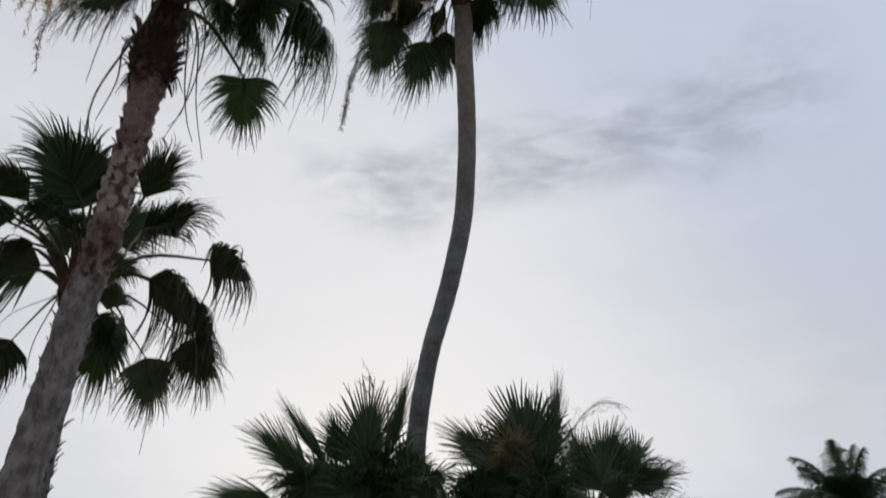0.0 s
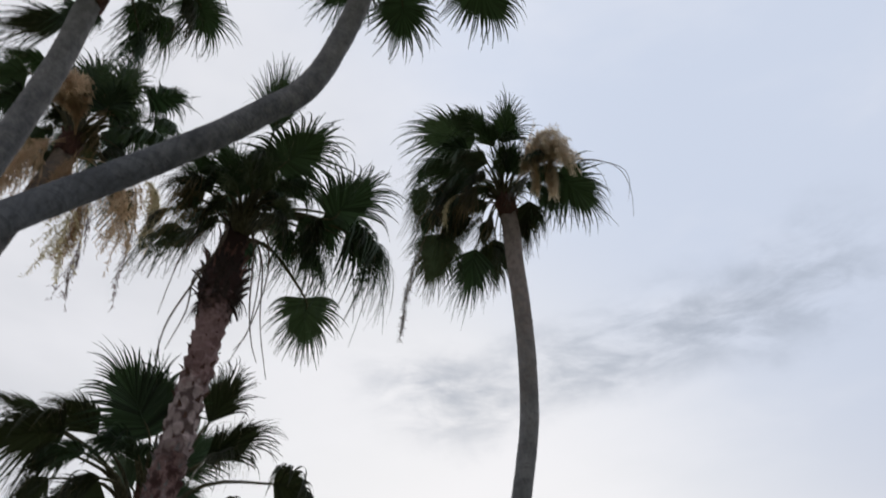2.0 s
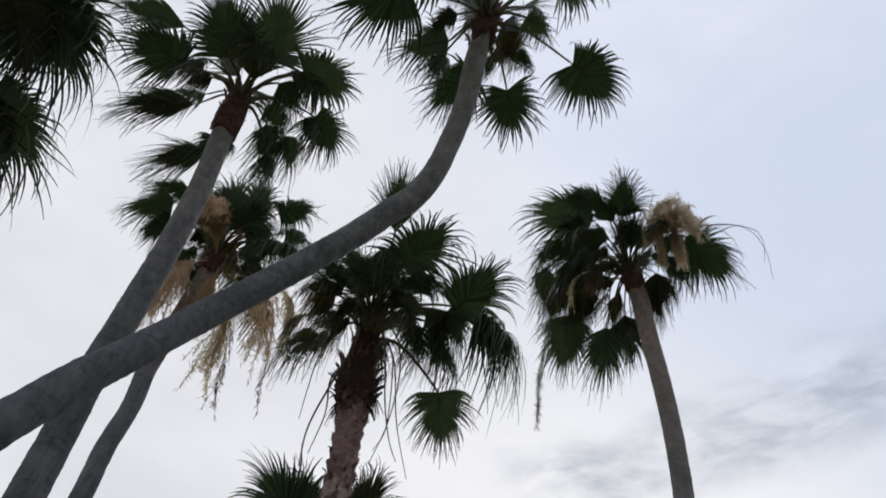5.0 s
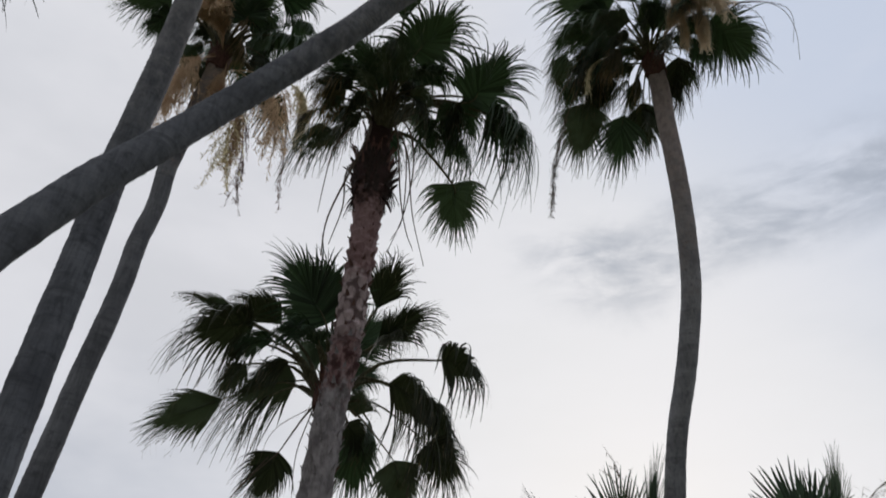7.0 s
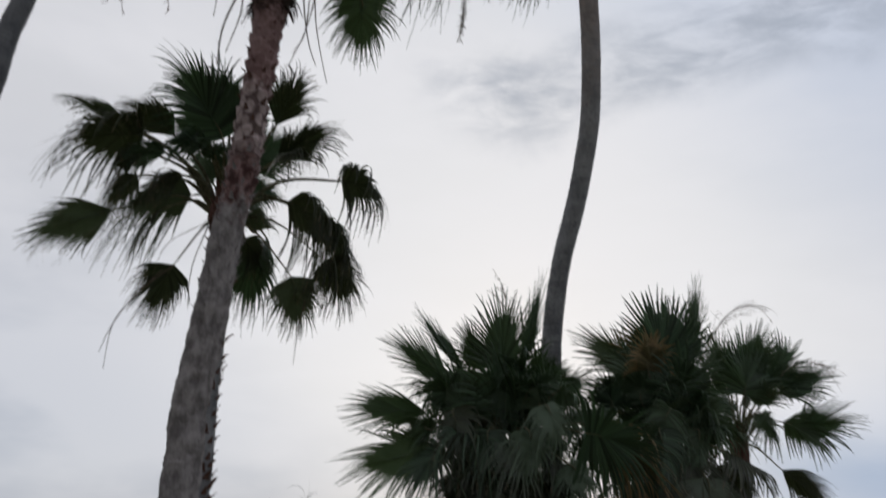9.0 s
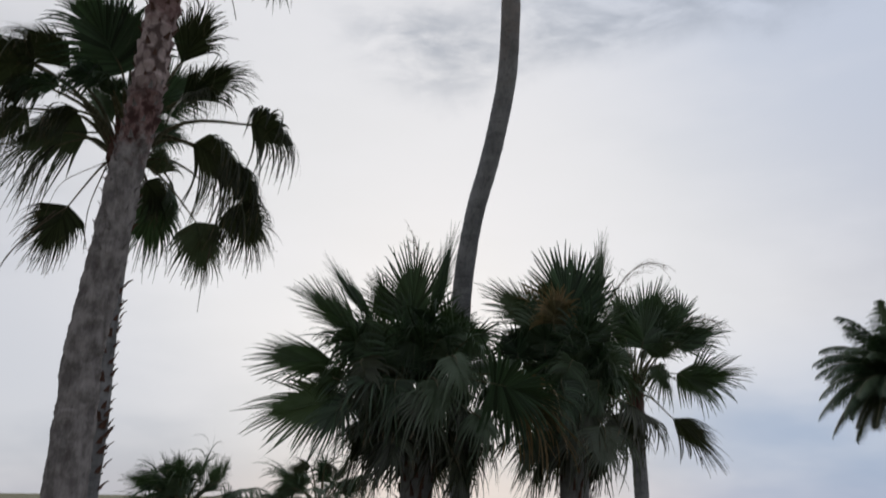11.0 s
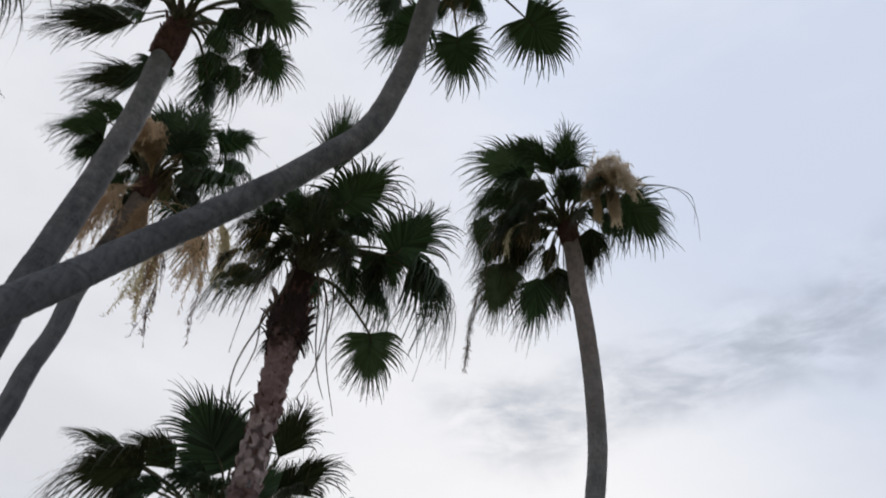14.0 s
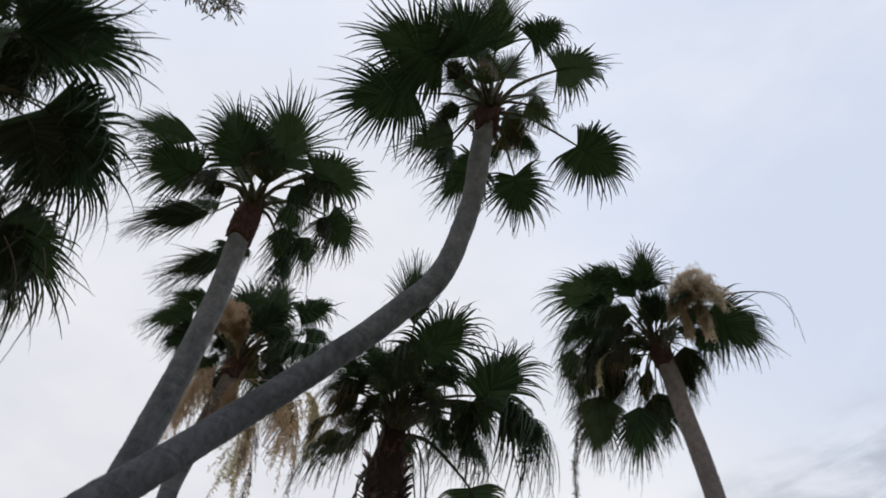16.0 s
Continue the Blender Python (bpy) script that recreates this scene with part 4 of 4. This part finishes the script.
leaf(palm_f, 26, -42, 0.78, 73, -29, 0.83, 0.8, 0)
leaf(palm_f, 32, 40, 1.26, 24, 11, 0.83, 0.8, 0)
leaf(palm_f, -27, 2, 0.62, -27, 38, 0.65, 0.5, 0)
leaf(palm_f, -149, 55, 0.53, 174, -37, 0.55, 0.8, 0, mat=LEAF_OLD)
leaf(palm_f, -17, -12, 0.34, 78, -28, 0.58, 0.85, 0, mat=LEAF_DRY)
leaf(palm_f, -151, 47, 0.92, -171, -31, 0.62, 0.7, 0, mat=LEAF_OLD)
leaf(palm_f, 24, 45, 0.68, 51, -10, 0.83, 0.8, 0)
leaf(palm_f, -146, 81, 0.82, -70, 36, 0.66, 0.4, 0)
finish_crown(palm_f, heart=8, bases=12, fill=10)

CENTRE_G = (-4.30, 0.21, 6.81)
TRUNK_G = [
    (-4.19, -0.09, -0.10, 0.234),
    (-4.20, -0.07, 0.50, 0.177),
    (-4.24, 0.04, 3.06, 0.162),
    (-4.29, 0.19, 6.36, 0.143),
]
palm_g = fan_palm(TRUNK_G, CENTRE_G, 'near fan palm with broad dark drooping crown', 7)
leaf(palm_g, 54, 21, 0.82, 83, -9, 1.18, 0.50, -23, 104)
leaf(palm_g, 52, 22, 0.86, 74, -7, 1.00, 0.60, -23, 84)
leaf(palm_g, 60, 14, 0.75, 97, -17, 0.84, 0.60, -22, 90, mat=LEAF_OLD)
leaf(palm_g, 93, -11, 1.20, 67, -11, 0.95, 0.45, -28, 84)
leaf(palm_g, 95, -13, 1.24, 88, -18, 0.86, 0.65, -27, 80, mat=LEAF_OLD)
leaf(palm_g, 5, 36, 0.70, 34, 22, 1.10, 0.42, -14, 52)
leaf(palm_g, 19, 52, 0.59, 54, 18, 0.59, 0.60, -19, 80, mat=LEAF_OLD)
leaf(palm_g, 47, 58, 0.57, 72, 7, 0.47, 0.75, -23, 80, mat=LEAF_OLD)
leaf(palm_g, -6, 36, 0.75, 29, 29, 0.89, 0.45, -10, 70)
leaf(palm_g, -21, 34, 0.85, 4, 45, 0.69, 0.30, -1, 80)
leaf(palm_g, 97, -8, 0.86, 83, -9, 0.62, 0.70, -27, 80, mat=LEAF_OLD)
leaf(palm_g, 94, -8, 0.60, 82, -5, 0.57, 0.80, -26, 80, mat=LEAF_OLD)
leaf(palm_g, -32, 33, 0.60, -35, 26, 0.80, 0.30, 13, 80)
leaf(palm_g, -111, 24, 0.48, -67, 13, 0.61, 0.3, 0, mat=LEAF_OLD)
leaf(palm_g, -156, -22, 0.46, -121, -28, 0.48, 0.5, 0, mat=LEAF_OLD)
leaf(palm_g, 156, -52, 0.63, 152, -45, 0.66, 0.7, 0, mat=LEAF_OLD)
leaf(palm_g, 127, -16, 1.01, 118, -35, 0.69, 0.7, 0, mat=LEAF_OLD)
leaf(palm_g, -34, -16, 0.52, -45, 12, 0.70, 0.2, 0, mat=LEAF_OLD)
finish_crown(palm_g)

CENTRE_H1 = (-1.00, 10.69, 2.87)
TRUNK_H1 = [
    (-1.00, 10.69, -0.10, 0.312),
    (-1.00, 10.69, 0.50, 0.233),
    (-1.00, 10.69, 1.29, 0.222),
    (-1.00, 10.69, 2.42, 0.206),
]
palm_h1 = fan_palm(TRUNK_H1, CENTRE_H1, 'short young fan palm with upright spiky leaves', 8, web=0.58, soft=0.35)
leaf(palm_h1, -91, 55, 1.11, -100, 74, 1.30, 0.05, 10, 62)
leaf(palm_h1, -71, 61, 1.12, -41, 68, 1.62, 0.02, -28, 10)
leaf(palm_h1, -157, 58, 1.27, -153, 46, 1.34, 0.03, 44, 11)
leaf(palm_h1, -162, 46, 1.27, -157, 36, 1.33, 0.10, 48, 28)
leaf(palm_h1, -168, 23, 1.30, -165, 3, 1.31, 0.20, 52, 36)
leaf(palm_h1, -169, 1, 1.09, -167, -13, 1.45, 0.36, 54, 62)
leaf(palm_h1, -147, 68, 1.19, -107, 40, 0.93, 0.10, 18, 50)
leaf(palm_h1, -50, 56, 1.07, -76, 39, 0.73, 0.30, -8, 60)
leaf(palm_h1, -5, 16, 1.12, 25, -44, 1.25, 0.55, -43, 85)
leaf(palm_h1, -5, 21, 1.08, 1, -28, 1.66, 0.50, -53, 40, mat=LEAF_DRY)
leaf(palm_h1, -122, 19, 1.30, 5, -78, 0.86, 0.8, -5, mat=LEAF_OLD)
leaf(palm_h1, -43, 5, 1.43, -8, -12, 1.14, 0.4, -50)
leaf(palm_h1, -80, 49, 1.19, -171, -42, 0.78, 0.8, 50)
leaf(palm_h1, -67, 17, 1.47, -4, -61, 0.68, 0.6, 55)
leaf(palm_h1, -49, 33, 1.31, -9, -27, 0.53, 0.6, -50)
leaf(palm_h1, 138, 57, 1.16, 177, 32, 0.86, 0.3, 50, mat=LEAF_OLD)
leaf(palm_h1, -74, 7, 1.19, -9, -73, 0.72, 0.7, 45)
leaf(palm_h1, -144, -1, 1.07, -162, -46, 0.94, 0.6, -55)
leaf(palm_h1, -100, 8, 1.09, -141, -84, 0.78, 0.7, 0)
leaf(palm_h1, 47, 55, 1.20, 6, 45, 0.62, 0.4, -50)
leaf(palm_h1, -35, -12, 1.00, -9, -37, 0.70, 0.7, 55)
leaf(palm_h1, -103, 28, 0.83, -38, 72, 1.05, 0.3, -10)
leaf(palm_h1, -125, 21, 0.99, -139, 68, 0.91, 0.3, 25)
leaf(palm_h1, -59, 31, 0.92, -20, 61, 0.71, 0.4, -30)
leaf(palm_h1, -70, 37, 1.12, -7, 39, 0.55, 0.5, -40)
leaf(palm_h1, -88, 47, 0.88, -5, 39, 0.61, 0.5, -40)
leaf(palm_h1, -135, 33, 1.20, -148, 28, 0.62, 0.4, 35)
leaf(palm_h1, -151, 11, 1.21, -163, 23, 0.52, 0.4, 45)
finish_crown(palm_h1, heart=10, skirt=50, bases=30, sheath=0)

CENTRE_H2 = (1.28, 11.78, 3.10)
TRUNK_H2 = [
    (1.28, 11.78, -0.10, 0.312),
    (1.28, 11.78, 0.50, 0.234),
    (1.28, 11.78, 1.40, 0.222),
    (1.28, 11.78, 2.65, 0.206),
]
palm_h2 = fan_palm(TRUNK_H2, CENTRE_H2, 'short young fan palm with a few browning leaves', 9, web=0.58, soft=0.35)
leaf(palm_h2, -85, 72, 1.10, -134, 71, 1.42, 0.04, 24, 84)
leaf(palm_h2, -35, 69, 1.30, -64, 70, 1.48, 0.03, -22, 12)
leaf(palm_h2, -161, 67, 1.20, -163, 37, 1.20, 0.15, 44, 44, mat=LEAF_OLD)
leaf(palm_h2, -116, 74, 1.11, -126, 40, 0.99, 0.30, 23, 55, mat=LEAF_DRY)
leaf(palm_h2, -38, 71, 1.15, -116, 74, 1.22, 0.08, 11, 45)
leaf(palm_h2, -151, 49, 1.10, 177, -9, 0.80, 0.5, 45, mat=LEAF_OLD)
leaf(palm_h2, -109, 45, 1.36, -70, 61, 0.59, 0.4, 0, mat=LEAF_DRY)
leaf(palm_h2, -93, 23, 1.03, 176, -62, 0.94, 0.7, 55)
leaf(palm_h2, -57, 46, 0.90, 7, -58, 0.65, 0.7, -40)
leaf(palm_h2, 61, 78, 1.39, -59, 78, 1.10, 0.07, 0)
leaf(palm_h2, -59, 14, 0.69, -94, -87, 0.78, 0.7, 5)
leaf(palm_h2, 147, 37, 0.80, 166, -58, 0.92, 0.7, 40)
leaf(palm_h2, -103, 5, 1.04, -17, -79, 0.84, 0.7, 0)
leaf(palm_h2, -126, 38, 0.87, -102, 70, 1.09, 0.3, 0)
leaf(palm_h2, -80, 37, 0.74, -54, 64, 1.06, 0.3, -10)
leaf(palm_h2, -146, 26, 1.04, -155, 65, 0.77, 0.4, 30)
leaf(palm_h2, -62, 50, 0.96, -22, 47, 0.53, 0.3, -40)
leaf(palm_h2, -116, 45, 0.92, -157, 39, 0.61, 0.4, 30)
finish_crown(palm_h2, heart=10, skirt=34, bases=30, sheath=0)

CENTRE_H3 = (2.56, 13.32, 3.50)
TRUNK_H3 = [
    (2.56, 13.32, -0.10, 0.169),
    (2.56, 13.32, 0.50, 0.127),
    (2.56, 13.32, 1.57, 0.121),
    (2.56, 13.32, 3.05, 0.113),
]
palm_h3 = fan_palm(TRUNK_H3, CENTRE_H3, 'short young fan palm with thin bare trunk', 10, web=0.55, soft=0.35)
leaf(palm_h3, -62, 49, 0.80, -38, 32, 0.83, 0.20, -44, 42)
leaf(palm_h3, -26, 12, 0.76, 0, -25, 0.86, 0.45, -49, 70)
leaf(palm_h3, -38, 68, 1.12, -54, 29, 0.69, 0.15, -36, 60)
leaf(palm_h3, -78, 74, 0.86, -30, 56, 1.21, 0.06, -44, 60)
leaf(palm_h3, -21, 43, 0.93, -20, 21, 1.05, 0.25, -50, 40)
leaf(palm_h3, -13, 4, 0.89, -18, 10, 1.10, 0.25, -53, 56)
leaf(palm_h3, -6, -43, 0.83, -11, -41, 1.15, 0.30, -55, 45, mat=LEAF_OLD)
leaf(palm_h3, -132, 78, 0.87, -134, 74, 1.04, 0.08, 21, 44)
leaf(palm_h3, 91, 81, 0.80, -75, 75, 0.98, 0.07, 0)
leaf(palm_h3, -70, 17, 0.81, 4, -64, 0.66, 0.7, -35)
leaf(palm_h3, -137, 22, 0.55, 155, -66, 0.96, 0.7, 40)
leaf(palm_h3, 8, 52, 1.11, -23, 61, 0.97, 0.25, -45)
leaf(palm_h3, -88, 35, 0.90, -47, 69, 0.94, 0.3, -20)
finish_crown(palm_h3, heart=4, skirt=1)

CENTRE_K1 = (-5.95, 14.77, 1.19)
TRUNK_K1 = [
    (-5.95, 14.77, -0.10, 0.23),
    (-5.95, 14.77, 0.50, 0.19),
    (-5.95, 14.77, 0.95, 0.17),
]
palm_k1 = fan_palm(TRUNK_K1, CENTRE_K1, 'low shrubby fan palm with upright spiky leaves', 12, web=0.48, soft=0.35)
leaf(palm_k1, -74, 49, 0.90, -83, 46, 0.55, 0.05, 13, 80)
leaf(palm_k1, -25, 40, 0.92, -37, 46, 0.69, 0.05, -27, 40)
leaf(palm_k1, -131, 43, 0.75, -137, 21, 0.73, 0.15, 54, 50)
leaf(palm_k1, 21, 45, 1.01, -53, 48, 0.57, 0.03, -15, 12)
leaf(palm_k1, -42, 50, 0.90, -75, 47, 0.51, 0.08, 5, 40)
leaf(palm_k1, -159, 15, 0.57, -140, 19, 0.79, 0.50, 55, 80)
leaf(palm_k1, 10, 20, 0.81, 13, 8, 0.58, 0.50, -58, 80)
leaf(palm_k1, -100, 55, 0.95, -133, 21, 0.31, 0.20, 52, 40)
finish_crown(palm_k1, heart=10, skirt=16, sheath=0)

CENTRE_K2 = (-3.65, 16.53, 1.35)
TRUNK_K2 = [
    (-3.65, 16.53, -0.10, 0.22),
    (-3.65, 16.53, 0.50, 0.18),
    (-3.65, 16.53, 0.75, 0.16),
]
palm_k2 = fan_palm(TRUNK_K2, CENTRE_K2, 'low shrubby fan palm with dark drooping leaves', 13, web=0.48, soft=0.35)
leaf(palm_k2, -108, 62, 0.94, -170, -7, 0.61, 0.40, 57, 60, mat=LEAF_OLD)
leaf(palm_k2, -69, 57, 1.01, 16, -3, 0.39, 0.75, -57, 60, mat=LEAF_OLD)
leaf(palm_k2, -28, 45, 0.74, 37, -28, 0.62, 0.60, -50, 80)
leaf(palm_k2, -135, 30, 0.77, -175, -15, 0.66, 0.60, 56, 80)
finish_crown(palm_k2, heart=5, skirt=16, sheath=0)

CENTRE_J = (10.25, 19.50, 4.61)
TRUNK_J = [
    (10.25, 19.50, -0.10, 0.30),
    (10.25, 19.50, 0.60, 0.25),
    (10.25, 19.50, 2.53, 0.22),
    (10.25, 19.50, 4.21, 0.21),
]
palm_j = feather_palm(TRUNK_J, CENTRE_J, 'distant feather palm with arching green fronds', 11)

# ---- stalks and leaf bases ----
for way, long in (((0.52, -0.42, 0.74), 1.25), ((0.40, -0.55, 0.74), 1.30), ((0.62, -0.30, 0.70), 1.15), ((0.66, -0.52, 0.62), 1.20), ((0.50, -0.25, 0.86), 1.10)):
    flower_stalk(palm_a, (0.55, 9.18, 12.45), way, long, FLOWER, bushy=2.0, hang=0.75, spread=0.55, fine=62, side=0.09, label='dense straw-coloured flower cluster')
for start, way in (((1.05, 8.80, 12.72), (0.35, 0.35, -0.80)), ((0.95, 8.72, 12.85), (-0.05, 0.45, -0.85)), ((1.18, 8.70, 12.90), (0.15, 0.40, -0.80))):
    flower_stalk(palm_a, start, way, 0.75, FLOWER, bushy=1.6, hang=0.6, spread=0.4, fine=60, side=0.05)
flower_stalk(palm_a, (-0.33, 9.22, 12.31), (-1.00, -0.08, 0.02), 0.8, FLOWER_PALE, bushy=0.5, hang=1.4, spread=0.5, fine=16)
flower_stalk(palm_a, (-1.07, 9.62, 12.08), (-0.56, 0.56, -0.61), 2.2, SEED, bushy=1.0, hang=1.4, spread=0.25, fine=26)
bowed_stalk(palm_a, 0.016, (1.27, 8.92, 12.61), (1.53, 8.88, 12.61), (2.07, 8.87, 12.52), (2.47, 8.99, 12.34), (2.65, 9.27, 12.04), (2.66, 9.63, 11.70))
bowed_stalk(palm_a, 0.014, (1.27, 8.94, 12.59), (1.52, 8.90, 12.59), (1.93, 8.92, 12.50), (2.16, 9.08, 12.32), (2.27, 9.38, 12.04))
bowed_stalk(palm_a, 0.014, (1.39, 8.88, 12.62), (2.07, 8.88, 12.51), (2.51, 8.96, 12.34), (2.64, 9.15, 12.16), (2.59, 9.43, 11.91))
bowed_stalk(palm_b, 0.020, (-2.93, 5.36, 7.62), (-2.95, 5.36, 7.35), (-3.24, 5.55, 7.00), (-3.52, 5.74, 6.61), (-3.65, 5.95, 6.27))
bowed_stalk(palm_b, 0.015, (-3.14, 5.48, 7.16), (-3.25, 5.53, 7.01), (-3.34, 5.73, 6.74), (-3.55, 5.91, 6.39))
bowed_stalk(palm_b, 0.011, (-3.15, 5.30, 7.52), (-3.30, 5.28, 7.23), (-3.47, 5.47, 6.94), (-3.60, 5.65, 6.66))
bowed_stalk(palm_b, 0.014, (-2.68, 5.45, 7.62), (-2.65, 5.54, 7.40), (-2.74, 5.94, 6.94), (-2.75, 6.20, 6.64), (-2.71, 6.36, 6.46))
bowed_stalk(palm_b, 0.014, (-2.60, 5.50, 7.68), (-2.50, 5.56, 7.45), (-2.55, 5.81, 7.18), (-2.74, 6.08, 6.78), (-2.99, 6.27, 6.41))
bowed_stalk(palm_b, 0.013, (-2.66, 5.55, 7.58), (-2.58, 5.70, 7.27), (-2.65, 6.12, 6.79), (-2.62, 6.50, 6.32))
bowed_stalk(palm_b, 0.012, (-2.70, 5.50, 7.60), (-2.59, 5.65, 7.32), (-2.76, 6.10, 6.76), (-2.93, 6.20, 6.53))
frayed_fibre(palm_b, 7.02, 0.34, 170)
bowed_stalk(palm_c, 0.009, (-4.71, 7.5, 4.64), (-5.04, 7.42, 4.28), (-5.28, 7.39, 3.9), (-5.36, 7.48, 3.38))
bowed_stalk(palm_c, 0.009, (-4.82, 7.46, 4.57), (-5.13, 7.4, 4.17), (-5.31, 7.39, 3.83), (-5.4, 7.4, 3.56))
bowed_stalk(palm_c, 0.009, (-3.33, 8.29, 4.41), (-3.42, 8.38, 4.0), (-3.47, 8.46, 3.63))
bowed_stalk(palm_c, 0.009, (-4.35, 7.5, 5.12), (-4.53, 7.6, 4.65), (-4.59, 7.74, 4.2))
bowed_stalk(palm_c, 0.009, (-4.36, 7.47, 5.16), (-4.76, 7.37, 4.86), (-4.93, 7.43, 4.46))
for way, long in (((0.30, -0.73, 0.63), 1.15), ((0.20, -0.80, 0.55), 1.05), ((0.40, -0.66, 0.66), 1.05), ((0.28, -0.60, 0.76), 0.95)):
    flower_stalk(palm_f, (-6.16, 6.05, 10.82), way, long, FLOWER_TAN, bushy=2.0, hang=0.7, spread=0.42, fine=64, label='upright straw-coloured flower cluster')
flower_stalk(palm_f, (-6.29, 6.05, 10.76), (-0.54, -0.37, -0.76), 1.3, FLOWER_TAN, bushy=1.6, hang=1.3, spread=1.0, fine=24, side=0.1)
flower_stalk(palm_f, (-6.26, 6.11, 10.74), (-0.25, -0.67, -0.70), 1.2, FLOWER_TAN, bushy=1.6, hang=1.3, spread=1.0, fine=24, side=0.1)
flower_stalk(palm_f, (-5.96, 6.27, 10.48), (0.75, 0.59, -0.31), 1.5, FLOWER_TAN, bushy=1.3, hang=1.2, spread=1.1, fine=34, side=0.1)
flower_stalk(palm_f, (-6.07, 6.21, 10.44), (0.02, 0.59, -0.80), 1.5, FLOWER_PALE, bushy=1.0, hang=0.9, spread=1.1, fine=34, side=0.1)
flower_stalk(palm_f, (-6.04, 6.23, 10.46), (0.97, 0.25, -0.01), 1.7, FLOWER_TAN, bushy=1.2, hang=1.3, spread=1.0, fine=34, side=0.1)
flower_stalk(palm_f, (-5.46, 6.68, 10.50), (0.95, 0.12, -0.30), 1.3, FLOWER_PALE, bushy=1.6, hang=1.8, spread=0.5, fine=50, side=0.08)
flower_stalk(palm_f, (-6.17, 6.24, 10.71), (0.07, 0.04, -1.00), 0.9, FLOWER_TAN, bushy=2.2, hang=1.0, spread=0.6, fine=60)
flower_stalk(palm_f, (-6.15, 6.50, 10.70), (-0.05, 0.60, -0.62), 1.35, FLOWER_TAN, bushy=1.6, hang=1.2, spread=0.55, fine=46, side=0.08)
flower_stalk(palm_f, (-6.10, 6.60, 10.60), (-0.15, 0.75, -0.65), 1.75, SEED_PINK, bushy=0.8, hang=0.8, spread=0.6, fine=18, side=0.07)
flower_stalk(palm_f, (-5.60, 7.20, 10.55), (-0.12, 0.60, -0.80), 1.55, SEED_PINK, bushy=0.6, hang=0.6, spread=0.4, fine=14, side=0.05)
flower_stalk(palm_f, (-6.45, 6.00, 10.75), (-0.75, 0.05, -0.55), 1.2, FLOWER_TAN, bushy=1.6, hang=1.1, spread=0.9, fine=44, side=0.08)
flower_stalk(palm_g, (-3.48, 0.08, 7.25), (0.84, 0.28, 0.47), 1.7, SEED, bushy=0.8, hang=0.6, spread=0.35, fine=10, label='dry brown seed stalk')
hanging_stalk(palm_g, (-3.83, 1.57, 6.13), (-0.13, 0.89, -0.44), 1.0, 0.008, 0.12)
hanging_stalk(palm_g, (-3.98, 1.37, 6.07), (0.01, 0.95, -0.32), 1.3, 0.008, 0.14)
flower_stalk(palm_h1, (-1.00, 10.80, 4.15), (0.05, -0.27, 0.96), 1.05, SEED, bushy=0.5, hang=0.5, spread=0.4, fine=8)
flower_stalk(palm_h2, (1.92, 12.21, 4.50), (0.41, -0.30, 0.86), 1.35, SEED, bushy=0.5, hang=0.6, spread=0.35, fine=5)
flower_stalk(palm_h3, (3.05, 13.12, 4.12), (0.55, -0.31, 0.78), 1.1, SEED, bushy=0.5, hang=0.6, spread=0.4, fine=5)
dress_trunk(palm_b, 7.30, 7.60, 26, LEAF_BASE_RED, 'leaf_base', -4, (0.5, 0.85))
dress_trunk(palm_b, 6.90, 7.40, 60, LEAF_BASE_DARK, 'leaf_base', 6, (0.45, 0.85))
dress_trunk(palm_b, 6.90, 7.10, 16, LEAF_BASE_DARK, 'leaf_base', 118, (0.4, 0.75))
dress_trunk(palm_b, 5.19, 6.84, 60, LEAF_BASE_SHORT, 'leaf_base', 16, (0.3, 0.75))
dress_trunk(palm_b, 3.49, 5.29, 70, FLAKE, 'bark_flake', 10, (0.5, 1.1))
dress_trunk(palm_c, 1.6, 4.99, 130, LEAF_BASE_SHORT, 'leaf_base', 6, (0.6, 1.1))
dress_trunk(palm_h1, 0.9, 2.47, 60, LEAF_BASE, 'leaf_base', 4, (0.7, 1.2))
dress_trunk(palm_h2, 0.9, 2.70, 60, LEAF_BASE, 'leaf_base', 4, (0.7, 1.2))
